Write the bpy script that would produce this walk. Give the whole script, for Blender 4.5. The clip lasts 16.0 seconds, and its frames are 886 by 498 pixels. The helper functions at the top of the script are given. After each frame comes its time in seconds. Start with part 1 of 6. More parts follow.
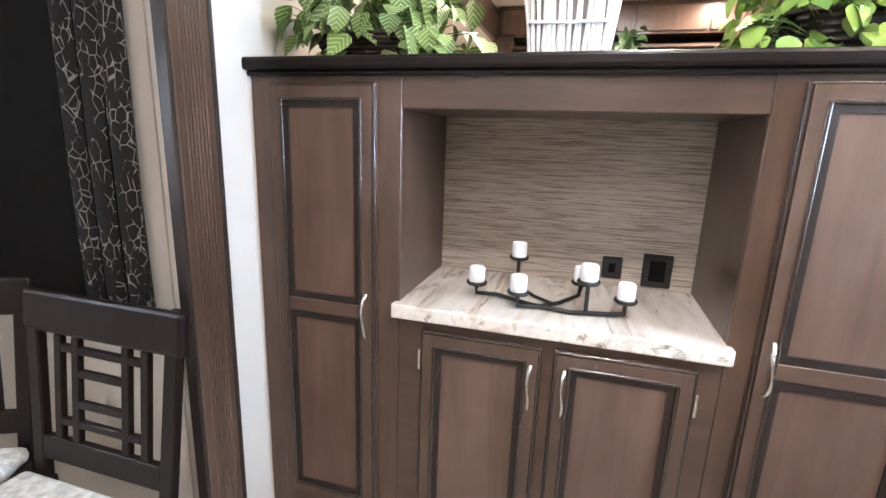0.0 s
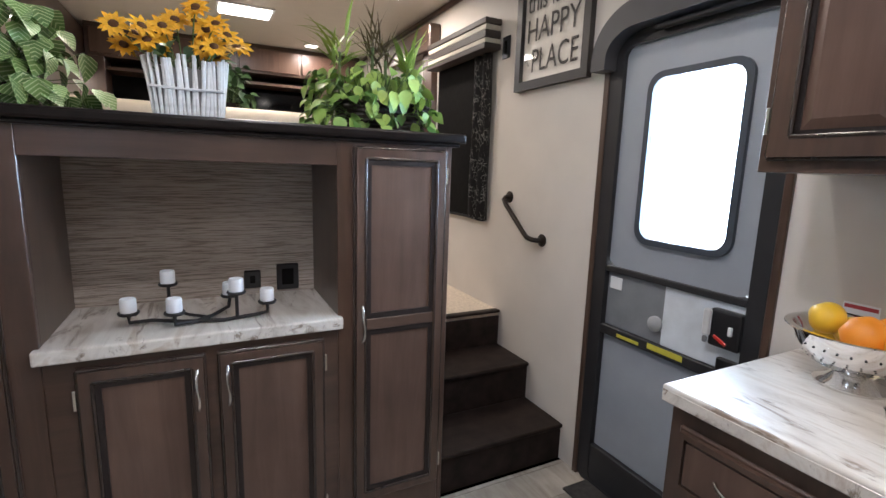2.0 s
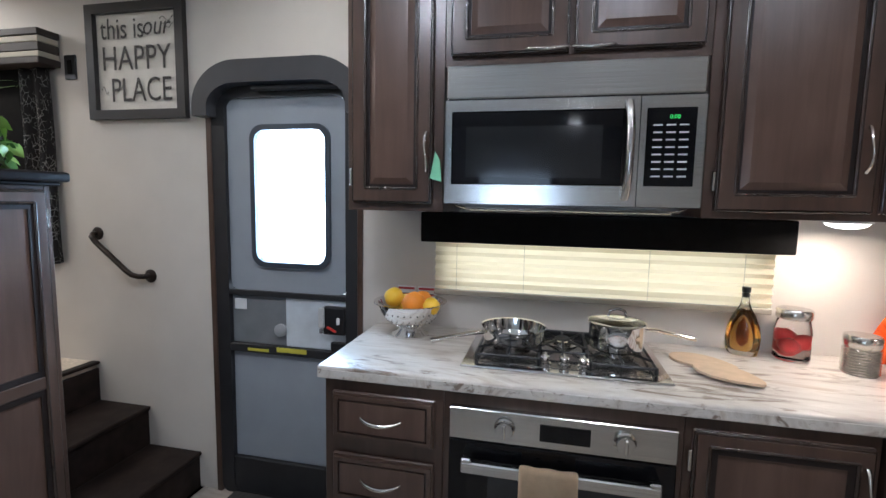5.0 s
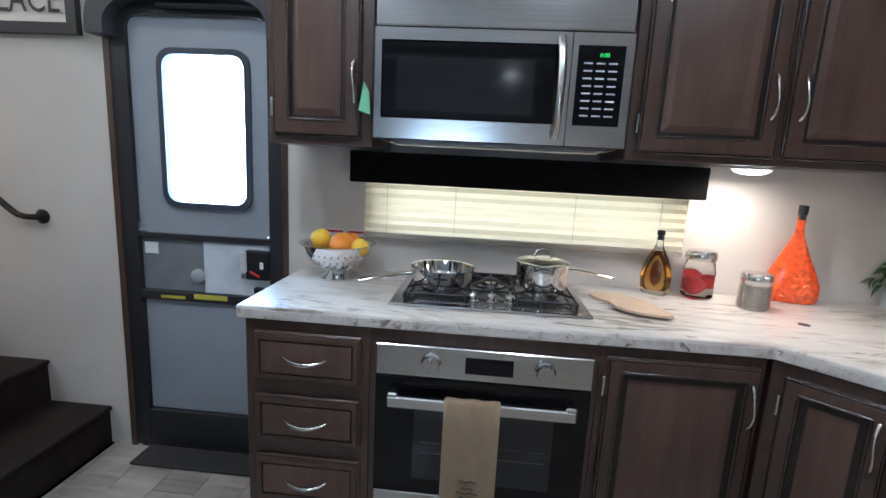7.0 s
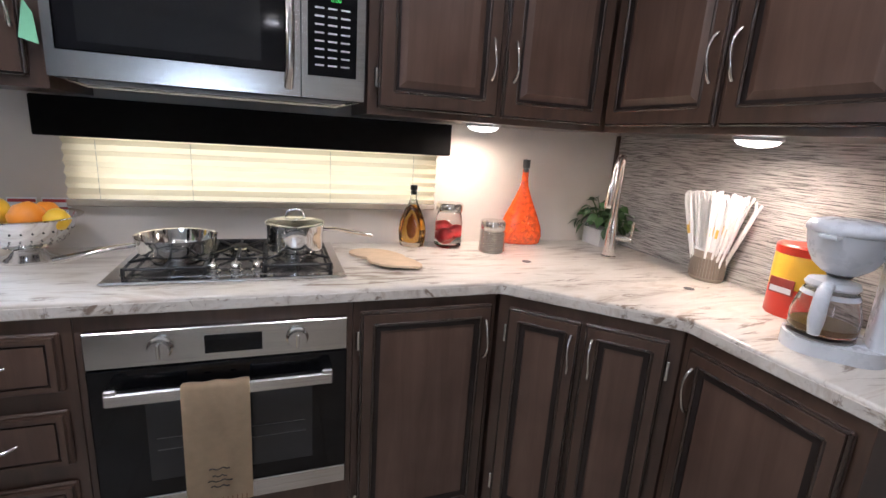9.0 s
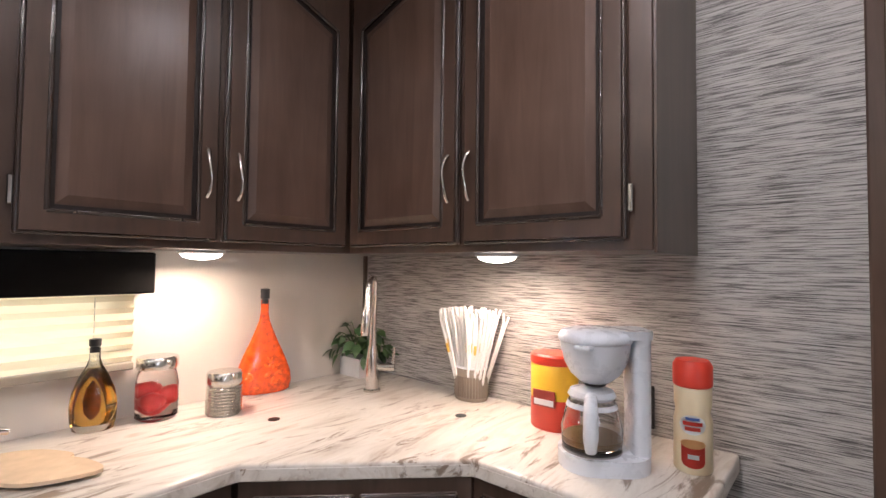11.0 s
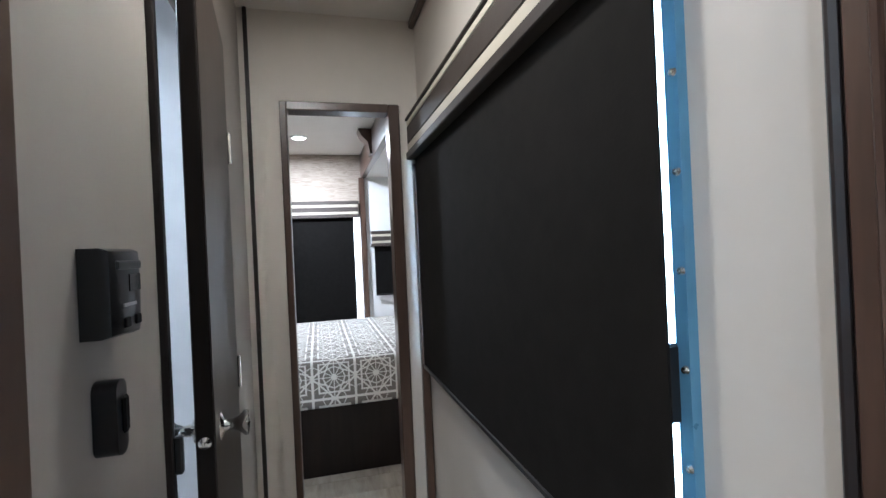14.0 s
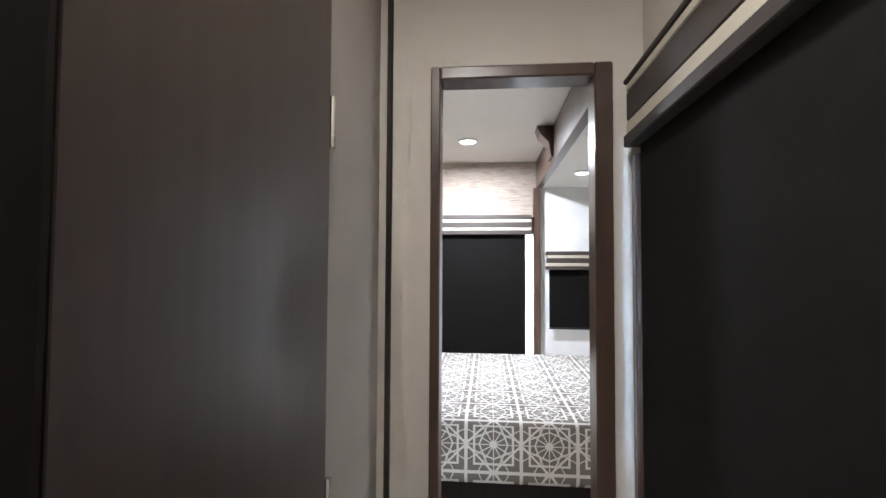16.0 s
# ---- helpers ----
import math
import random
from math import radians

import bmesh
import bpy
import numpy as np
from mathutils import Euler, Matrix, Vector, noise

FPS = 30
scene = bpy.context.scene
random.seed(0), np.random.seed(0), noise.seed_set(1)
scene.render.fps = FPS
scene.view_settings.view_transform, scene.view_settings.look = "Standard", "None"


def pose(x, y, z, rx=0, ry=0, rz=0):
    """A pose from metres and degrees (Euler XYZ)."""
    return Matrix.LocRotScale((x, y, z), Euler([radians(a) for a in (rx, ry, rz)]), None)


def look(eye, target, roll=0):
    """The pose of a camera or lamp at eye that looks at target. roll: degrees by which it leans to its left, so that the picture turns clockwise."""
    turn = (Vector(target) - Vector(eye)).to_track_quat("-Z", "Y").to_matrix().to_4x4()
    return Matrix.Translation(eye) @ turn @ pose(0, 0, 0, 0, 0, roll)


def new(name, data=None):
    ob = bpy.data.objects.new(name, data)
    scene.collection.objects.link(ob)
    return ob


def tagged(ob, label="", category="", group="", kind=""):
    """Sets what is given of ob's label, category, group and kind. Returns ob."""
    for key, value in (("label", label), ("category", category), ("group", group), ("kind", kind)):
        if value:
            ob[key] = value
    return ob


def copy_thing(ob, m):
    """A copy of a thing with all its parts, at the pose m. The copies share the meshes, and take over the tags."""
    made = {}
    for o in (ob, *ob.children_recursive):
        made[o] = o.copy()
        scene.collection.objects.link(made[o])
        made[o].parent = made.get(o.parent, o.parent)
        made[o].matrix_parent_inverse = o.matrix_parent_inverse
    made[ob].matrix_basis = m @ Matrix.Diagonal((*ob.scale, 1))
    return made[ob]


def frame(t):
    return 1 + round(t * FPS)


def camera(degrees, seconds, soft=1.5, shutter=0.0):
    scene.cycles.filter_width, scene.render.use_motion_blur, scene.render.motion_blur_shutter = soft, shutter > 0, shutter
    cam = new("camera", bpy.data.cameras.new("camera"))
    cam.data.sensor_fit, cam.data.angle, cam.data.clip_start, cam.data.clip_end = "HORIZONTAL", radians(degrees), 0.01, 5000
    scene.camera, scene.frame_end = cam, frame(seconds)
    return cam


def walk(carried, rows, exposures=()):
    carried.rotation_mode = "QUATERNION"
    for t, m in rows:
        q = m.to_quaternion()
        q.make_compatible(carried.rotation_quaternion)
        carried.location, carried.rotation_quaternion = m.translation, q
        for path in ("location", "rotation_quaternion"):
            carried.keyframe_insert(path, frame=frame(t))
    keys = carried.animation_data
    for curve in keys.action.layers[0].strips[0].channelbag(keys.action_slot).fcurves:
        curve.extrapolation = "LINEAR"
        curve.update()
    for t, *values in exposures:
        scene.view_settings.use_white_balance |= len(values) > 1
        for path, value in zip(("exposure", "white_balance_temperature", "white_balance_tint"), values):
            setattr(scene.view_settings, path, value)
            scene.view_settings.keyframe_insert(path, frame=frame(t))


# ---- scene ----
import functools

cam = camera(86.8, 16.0)
PATH = [
    (0, (-0.009, 0.008, 1.315), (-0.553, 1.877, 0.857), 2.0),
    (0.5, (0.065, -0.131, 1.325), (-0.205, 1.801, 0.884), 1.7),
    (1, (0.076, -0.271, 1.373), (0.156, 1.682, 0.949), 2.4),
    (1.5, (0.019, -0.381, 1.392), (0.569, 1.503, 1.007), 2.2),
    (2, (-0.043, -0.39, 1.383), (0.851, 1.368, 1.048), 1.8),
    (2.5, (-0.107, -0.344, 1.387), (1.096, 1.22, 1.061), 1.6),
    (3, (-0.182, -0.315, 1.406), (1.331, 0.953, 1.088), 1.9),
    (3.5, (-0.282, -0.345, 1.42), (1.462, 0.587, 1.121), 1.2),
    (4, (-0.36, -0.367, 1.415), (1.504, 0.312, 1.155), 1.0),
    (4.5, (-0.441, -0.394, 1.446), (1.48, 0.119, 1.229), 0.7),
    (7, (-0.416, -0.433, 1.357), (1.546, -0.28, 1.001), 2.9),
    (7.5, (-0.403, -0.458, 1.334), (1.545, -0.481, 0.884), 3.3),
    (8, (-0.391, -0.52, 1.321), (1.527, -0.732, 0.795), 3.3),
    (8.5, (-0.391, -0.57, 1.331), (1.473, -1.043, 0.779), 3.3),
    (10.8, (-0.199, -0.701, 1.368), (1.23, -2.099, 1.415), 1.2),
    (11, (-0.162, -0.751, 1.365), (1.142, -2.266, 1.433), 0.6),
    (11.5, (-0.112, -0.928, 1.379), (0.815, -2.699, 1.43), -1.1),
    (12, (-0.128, -1.086, 1.368), (0.317, -3.036, 1.393), -1.3),
    (12.5, (-0.141, -1.211, 1.37), (-0.176, -3.211, 1.366), -2.0),
    (13, (-0.185, -1.357, 1.36), (-0.685, -3.293, 1.349), -2.5),
    (13.5, (-0.322, -1.554, 1.342), (-0.97, -3.446, 1.328), -2.4),
    (14, (-0.463, -1.711, 1.33), (-0.979, -3.637, 1.328), -2.6),
    (14.5, (-0.476, -1.875, 1.327), (-0.834, -3.843, 1.319), -2.7),
    (15, (-0.472, -2.053, 1.363), (-0.69, -4.041, 1.381), -2.3),
    (15.5, (-0.485, -2.252, 1.39), (-0.529, -4.251, 1.436), -0.6),
    (16, (-0.492, -2.410, 1.402), (-0.309, -4.379, 1.476), 0.3),
]
walk(cam, [(t, look(eye, target, roll)) for t, eye, target, roll in PATH],
     exposures=[(0.0, 1.35, 6450, 15), (0.5, 1.2, 6350, 15), (1.5, 0.27, 6150, 14), (2.5, 0.0, 6000, 14), (4.0, -0.25, 5750, 12), (7.0, -0.15, 5200, 7),
                (8.5, -0.05, 5600, 13), (11.0, 0.1, 6300, 18), (12.5, 0.3, 5900, 12), (13.5, 0.55, 5450, 7), (14.5, 0.8, 5350, 6), (15.2, 0.88, 5650, 9), (16.0, 0.95, 5700, 8)])

# ---- world and light ----
world = bpy.data.worlds.new("world")
scene.world = world
world.use_nodes = True
wn = world.node_tree.nodes
sky = wn.new("ShaderNodeTexSky")
sky.sky_type, sky.sun_disc = "NISHITA", False
sky.sun_elevation, sky.sun_rotation = radians(50), radians(60)
world.node_tree.links.new(sky.outputs[0], wn["Background"].inputs[0])
wn["Background"].inputs[1].default_value = 0.12


def area_lamp(name, m, sx, sy, power, colour, shape="RECTANGLE", spread=180):
    d = bpy.data.lights.new(name, "AREA")
    d.shape, d.size, d.energy, d.color = shape, sx, power, colour
    if shape in ("RECTANGLE", "ELLIPSE"):
        d.size_y = sy
    d.spread = radians(spread)
    ob = new(name, d)
    ob.matrix_world = m
    return ob


WARM, NEUTRAL, COOL = (1.0, 0.87, 0.72), (1.0, 0.96, 0.94), (0.50, 0.75, 1.0)
# downlights: x, y, ceiling height, power, colour; over kitchen and hall unseen
DOWNLIGHTS = [
    (0.25, -0.75, 2.46, 8.0, NEUTRAL), (0.20, 0.20, 2.46, 12.0, NEUTRAL), (0.95, 0.55, 2.46, 4.0, WARM), (0.0, -1.5, 2.46, 5.0, NEUTRAL),
    (-0.42, -2.65, 2.30, 6.5, WARM), (-0.36, -5.65, 2.28, 30.0, NEUTRAL), (0.88, 4.2, 2.46, 9.0, WARM), (0.2, 2.1, 2.46, 10.0, WARM), (1.1, 2.6, 2.46, 9.0, WARM),
    # the last, in the slide-out, is added as fill: no fixture known there
    (-1.0, 3.15, 2.13, 6.0, WARM), (-1.0, 3.95, 2.13, 6.0, WARM), (-1.35, -0.6, 2.1, 1.0, NEUTRAL),
]
for lx, ly, lz, lw, lc in DOWNLIGHTS:
    area_lamp("downlight_lamp", pose(lx, ly, lz - 0.035), 0.10, 0.10, lw, lc, "DISK")
for ux, uy in ((1.27, -1.33), (0.61, -1.89)):
    area_lamp("undercabinet_lamp", pose(ux, uy, 1.352), 0.08, 0.08, 3.4, (1.0, 0.79, 0.60), "DISK")
area_lamp("panel_lamp", pose(0.27, 3.45, 2.43), 0.3, 0.2, 8.0, NEUTRAL)
area_lamp("bath_lamp", pose(0.5, -2.8, 2.2), 0.3, 0.3, 9.0, (0.95, 0.97, 1.0))
# daylight at the openings
area_lamp("door_daylight", pose(1.56, 0.705, 1.44, 0, 90), 0.56, 0.30, 16.0, COOL)
area_lamp("blind_daylight", pose(1.56, -0.58, 1.17, 0, 90), 0.22, 1.2, 3.2, (1.0, 0.95, 0.84))
area_lamp("hall_window_daylight", pose(-1.0, -2.86, 1.3, 0, -90), 0.72, 1.28, 130.0, COOL)
# unseen dinette window, added for cool light and reflections in the steel
area_lamp("dinette_window_daylight", pose(-1.96, -0.10, 1.43, 0, -90), 0.50, 0.62, 2.5, (0.72, 0.86, 1.0))

# ---- materials ----


def mat(name, rough=0.5, metal=0.0):
    m = bpy.data.materials.new(name)
    m.use_nodes = True
    b = m.node_tree.nodes["Principled BSDF"]
    b.inputs["Roughness"].default_value, b.inputs["Metallic"].default_value = rough, metal
    return m, m.node_tree, b


def node(nt, kind, **kw):
    n = nt.nodes.new(kind)
    for k, v in kw.items():
        n.inputs[k.replace("_", " ")].default_value = v
    return n


def coords(nt, scale, rot=(0, 0, 0), which="Object"):
    tc, mp = nt.nodes.new("ShaderNodeTexCoord"), nt.nodes.new("ShaderNodeMapping")
    mp.inputs["Scale"].default_value, mp.inputs["Rotation"].default_value = scale, [radians(a) for a in rot]
    nt.links.new(tc.outputs[which], mp.inputs[0])
    return mp.outputs[0]


def ramp(nt, fac, *stops):
    r = nt.nodes.new("ShaderNodeValToRGB")
    while len(r.color_ramp.elements) < len(stops):
        r.color_ramp.elements.new(0.5)
    for e, (p, c) in zip(r.color_ramp.elements, stops):
        e.position, e.color = p, (*c, 1)
    nt.links.new(fac, r.inputs[0])
    return r.outputs[0]


def mix(nt, fac, a, b, kind="MIX"):
    n = nt.nodes.new("ShaderNodeMix")
    n.data_type, n.blend_type = "RGBA", kind
    for v, s in ((fac, n.inputs[0]), (a, n.inputs[6]), (b, n.inputs[7])):
        if isinstance(v, (int, float)):
            s.default_value = v
        elif isinstance(v, tuple):
            s.default_value = (*v, 1)
        else:
            nt.links.new(v, s)
    return n.outputs[2]


def bump(nt, b, height, strength, distance=0.002):
    n = nt.nodes.new("ShaderNodeBump")
    n.inputs["Strength"].default_value, n.inputs["Distance"].default_value = strength, distance
    nt.links.new(height, n.inputs["Height"])
    nt.links.new(n.outputs[0], b.inputs["Normal"])


def tex_noise(nt, vec, scale, detail=4.0, rough=0.55, distort=0.0):
    n = node(nt, "ShaderNodeTexNoise", Scale=scale, Detail=detail, Roughness=rough, Distortion=distort)
    nt.links.new(vec, n.inputs["Vector"])
    return n.outputs["Fac"]


def simple(name, colour, rough=0.5, metal=0.0, var=0.12, scale=9.0, bumps=0.0, coat=0.0, bscale=160.0, spec=0.5):
    m, nt, b = mat(name, rough, metal)
    b.inputs["Specular IOR Level"].default_value = spec
    v = coords(nt, (1, 1, 1))
    n = tex_noise(nt, v, scale)
    lo, hi = tuple(c * (1 - var) for c in colour), tuple(min(1, c * (1 + var)) for c in colour)
    nt.links.new(ramp(nt, n, (0.3, lo), (0.7, hi)), b.inputs["Base Color"])
    nr = nt.nodes.new("ShaderNodeMapRange")
    nr.inputs["To Min"].default_value, nr.inputs["To Max"].default_value = max(0.02, rough - 0.06), rough + 0.06
    nt.links.new(tex_noise(nt, v, scale * 4), nr.inputs[0])
    nt.links.new(nr.outputs[0], b.inputs["Roughness"])
    if bumps:
        bump(nt, b, tex_noise(nt, v, bscale), bumps, 0.001)
    b.inputs["Coat Weight"].default_value = coat
    return m


def wood(name, dark, light, rough=0.38, along="z", coat=0.06, spec=0.4):
    m, nt, b = mat(name, rough)
    b.inputs["Specular IOR Level"].default_value = spec
    sc = {"z": (15, 15, 1.3), "x": (1.3, 15, 15), "y": (15, 1.3, 15)}[along]
    v = coords(nt, sc)
    grain = tex_noise(nt, v, 1.6, 6.0, 0.6, 0.6)
    blotch = tex_noise(nt, coords(nt, (1, 1, 1)), 3.0, 3.0)
    c = ramp(nt, grain, (0.25, dark), (0.75, light))
    c = mix(nt, 0.8, c, ramp(nt, blotch, (0.32, (0.58, 0.55, 0.54)), (0.68, (1.06, 1.06, 1.06))), "MULTIPLY")
    info = nt.nodes.new("ShaderNodeObjectInfo")
    c = mix(nt, 0.35, c, ramp(nt, info.outputs["Random"], (0.0, (0.8, 0.8, 0.8)), (1.0, (1.0, 1.0, 1.0))), "MULTIPLY")
    nt.links.new(c, b.inputs["Base Color"])
    bump(nt, b, grain, 0.12, 0.001)
    b.inputs["Coat Weight"].default_value, b.inputs["Coat Roughness"].default_value = coat, 0.25
    return m


WOOD = wood("stained_wood", (0.060, 0.036, 0.026), (0.112, 0.0675, 0.0475), rough=0.3, coat=0.1, spec=0.5)
WOOD_H = wood("stained_wood_rail", (0.060, 0.036, 0.026), (0.112, 0.0675, 0.0475), along="x", rough=0.3, coat=0.1, spec=0.5)
PANEL = wood("stained_panel", (0.090, 0.053, 0.039), (0.153, 0.094, 0.069), rough=0.32)
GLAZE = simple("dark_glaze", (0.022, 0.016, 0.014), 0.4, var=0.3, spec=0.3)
MOULD = wood("glazed_moulding", (0.026, 0.017, 0.013), (0.050, 0.032, 0.024), rough=0.22, coat=0.3, spec=0.6)
ESPRESSO = wood("espresso_wood", (0.007, 0.0045, 0.004), (0.015, 0.010, 0.008), 0.36, coat=0.0, spec=0.22)
STEPWOOD = simple("dark_step_vinyl", (0.021, 0.0145, 0.012), 0.55, var=0.45, scale=14, bumps=0.25, spec=0.15)
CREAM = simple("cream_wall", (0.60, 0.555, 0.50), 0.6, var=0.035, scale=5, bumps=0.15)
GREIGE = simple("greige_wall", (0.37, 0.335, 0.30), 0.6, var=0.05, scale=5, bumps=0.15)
CEIL = simple("ceiling_panel", (0.72, 0.69, 0.64), 0.55, var=0.02, bumps=0.1)
WHITE = simple("white_plastic", (0.78, 0.79, 0.80), 0.32, var=0.03, coat=0.2)
BLACK = simple("black_plastic", (0.012, 0.012, 0.013), 0.35, var=0.2)
BLACKMATT = simple("black_fabric", (0.0055, 0.005, 0.0048), 0.9, var=0.25, scale=30, bumps=0.3, spec=0.12)
SHADE = simple("shade_fabric", (0.0085, 0.0072, 0.006), 0.9, var=0.2, scale=20, bumps=0.3, spec=0.15)
BRONZE = simple("bronze_metal", (0.030, 0.022, 0.018), 0.35, 0.6, var=0.25)
NICKEL = simple("nickel", (0.72, 0.70, 0.66), 0.2, 1.0, var=0.06)
CHROME = simple("polished_steel", (0.80, 0.79, 0.78), 0.09, 1.0, var=0.04)
DOORGREY = simple("door_grey", (0.30, 0.325, 0.36), 0.45, var=0.04, bumps=0.2)
SEALBLACK = simple("door_seal", (0.018, 0.018, 0.02), 0.5, var=0.2)
VALBROWN = simple("valance_brown", (0.045, 0.035, 0.03), 0.6, var=0.15, bumps=0.3)
VALCREAM = simple("valance_cream", (0.50, 0.46, 0.38), 0.6, var=0.06, bumps=0.2)
SEATCREAM = simple("seat_leather", (0.62, 0.54, 0.42), 0.5, var=0.08, bumps=0.2)
CARPET = simple("beige_carpet", (0.55, 0.47, 0.37), 0.9, var=0.2, scale=60, bumps=0.6)
MATRUBBER = simple("door_mat", (0.035, 0.032, 0.03), 0.85, var=0.3, scale=50, bumps=0.6)
OVENGLASS = simple("black_glass", (0.004, 0.004, 0.005), 0.05, var=0.1)
OVENGLASS.node_tree.nodes["Principled BSDF"].inputs["Specular IOR Level"].default_value = 0.3


def steel():
    m, nt, b = mat("brushed_steel", 0.2, 1.0)
    v = coords(nt, (3, 3, 500))
    n = tex_noise(nt, v, 1.0, 3.0)
    nt.links.new(ramp(nt, n, (0.3, (0.50, 0.49, 0.47)), (0.7, (0.66, 0.65, 0.63))), b.inputs["Base Color"])
    bump(nt, b, n, 0.05, 0.0005)
    return m


STEEL = steel()


def wallpaper(name, dark, mid, light):
    m, nt, b = mat(name, 0.7)
    v = coords(nt, (9, 9, 350))
    n = tex_noise(nt, v, 1.0, 5.0, 0.66, 0.1)
    v2 = coords(nt, (5, 5, 480))
    n2 = tex_noise(nt, v2, 1.0, 3.0, 0.6)
    c = ramp(nt, n, (0.425, dark), (0.465, mid), (0.525, light))
    c = mix(nt, 0.25, c, ramp(nt, n2, (0.35, dark), (0.6, light)))
    nt.links.new(c, b.inputs["Base Color"])
    bump(nt, b, n, 0.5, 0.002)
    return m


WALLPAPER = wallpaper("grasscloth", (0.055, 0.051, 0.048), (0.25, 0.237, 0.225), (0.50, 0.475, 0.45))
WALLPAPER2 = wallpaper("niche_grasscloth", (0.16, 0.125, 0.10), (0.32, 0.265, 0.22), (0.46, 0.395, 0.335))


def laminate():
    m, nt, b = mat("marbled_laminate", 0.28)
    v = coords(nt, (4.2, 0.8, 4.2), (0, 0, -12))
    warp = tex_noise(nt, v, 2.6, 6.0, 0.62, 1.4)
    vein = tex_noise(nt, v, 4.2, 7.0, 0.66, 1.2)
    c = ramp(nt, warp, (0.27, (0.33, 0.255, 0.20)), (0.42, (0.58, 0.53, 0.47)), (0.56, (0.68, 0.635, 0.575)), (0.72, (0.46, 0.37, 0.29)))
    c = mix(nt, ramp(nt, vein, (0.36, (1, 1, 1)), (0.44, (0, 0, 0))), c, (0.235, 0.175, 0.13))
    nt.links.new(c, b.inputs["Base Color"])
    b.inputs["Coat Weight"].default_value = 0.15
    return m


LAMINATE = laminate()


def plank_floor():
    m, nt, b = mat("pale_plank", 0.42)
    v = coords(nt, (9, 1.3, 9))
    n = tex_noise(nt, v, 1.5, 6.0, 0.65, 1.0)
    n2 = tex_noise(nt, coords(nt, (1, 1, 1)), 4.0, 4.0, 0.6)
    info = nt.nodes.new("ShaderNodeObjectInfo")
    c = ramp(nt, n, (0.28, (0.27, 0.23, 0.19)), (0.5, (0.44, 0.395, 0.335)), (0.72, (0.56, 0.52, 0.455)))
    c = mix(nt, 0.6, c, ramp(nt, n2, (0.35, (0.66, 0.63, 0.6)), (0.65, (1, 1, 1))), "MULTIPLY")
    c = mix(nt, 0.6, c, ramp(nt, info.outputs["Random"], (0.0, (0.72, 0.7, 0.68)), (1.0, (1, 1, 1))), "MULTIPLY")
    nt.links.new(c, b.inputs["Base Color"])
    bump(nt, b, n, 0.15, 0.001)
    return m


PLANK = plank_floor()


def glow(name, colour, strength):
    m, nt, b = mat(name)
    b.inputs["Base Color"].default_value = (*colour, 1)
    b.inputs["Emission Color"].default_value, b.inputs["Emission Strength"].default_value = (*colour, 1), strength
    return m


LENS = glow("lamp_lens", (1.0, 0.93, 0.8), 9.0)
DAY = glow("daylight_backdrop", (0.93, 0.97, 1.0), 5.0)
DAYDIM = glow("dimmed_daylight_backdrop", (0.80, 0.90, 1.0), 2.6)
LEDGREEN = glow("clock_digits", (0.1, 0.9, 0.15), 0.5)


def glass(name, colour=(1, 1, 1), rough=0.0, ior=1.45):
    m, nt, b = mat(name, rough)
    b.inputs["Base Color"].default_value = (*colour, 1)
    b.inputs["Transmission Weight"].default_value, b.inputs["IOR"].default_value = 1.0, ior
    return m


GLASS = glass("clear_glass")


def translucent():
    m, nt, b = mat("pleated_fabric", 0.8)
    b.inputs["Base Color"].default_value = (0.80, 0.74, 0.58, 1)
    t = nt.nodes.new("ShaderNodeBsdfTranslucent")
    t.inputs[0].default_value = (0.85, 0.76, 0.55, 1)
    mx = nt.nodes.new("ShaderNodeMixShader")
    mx.inputs[0].default_value = 0.55
    nt.links.new(b.outputs[0], mx.inputs[1])
    nt.links.new(t.outputs[0], mx.inputs[2])
    nt.links.new(mx.outputs[0], nt.nodes["Material Output"].inputs[0])
    return m


BLIND = translucent()


def curtain_cloth():
    m, nt, b = mat("scribbled_curtain", 0.8)
    v = coords(nt, (58, 58, 30))
    vo = nt.nodes.new("ShaderNodeTexVoronoi")
    vo.feature = "DISTANCE_TO_EDGE"
    vo.inputs["Scale"].default_value = 1.0
    nt.links.new(v, vo.inputs["Vector"])
    line = ramp(nt, vo.outputs["Distance"], (0.02, (1, 1, 1)), (0.045, (0, 0, 0)))
    mask = ramp(nt, tex_noise(nt, v, 0.5, 2.0), (0.45, (0, 0, 0)), (0.53, (1, 1, 1)))
    f = mix(nt, 1.0, line, mask, "MULTIPLY")
    nt.links.new(mix(nt, f, (0.016, 0.015, 0.015), (0.38, 0.36, 0.33)), b.inputs["Base Color"])
    return m


CURTAIN = curtain_cloth()


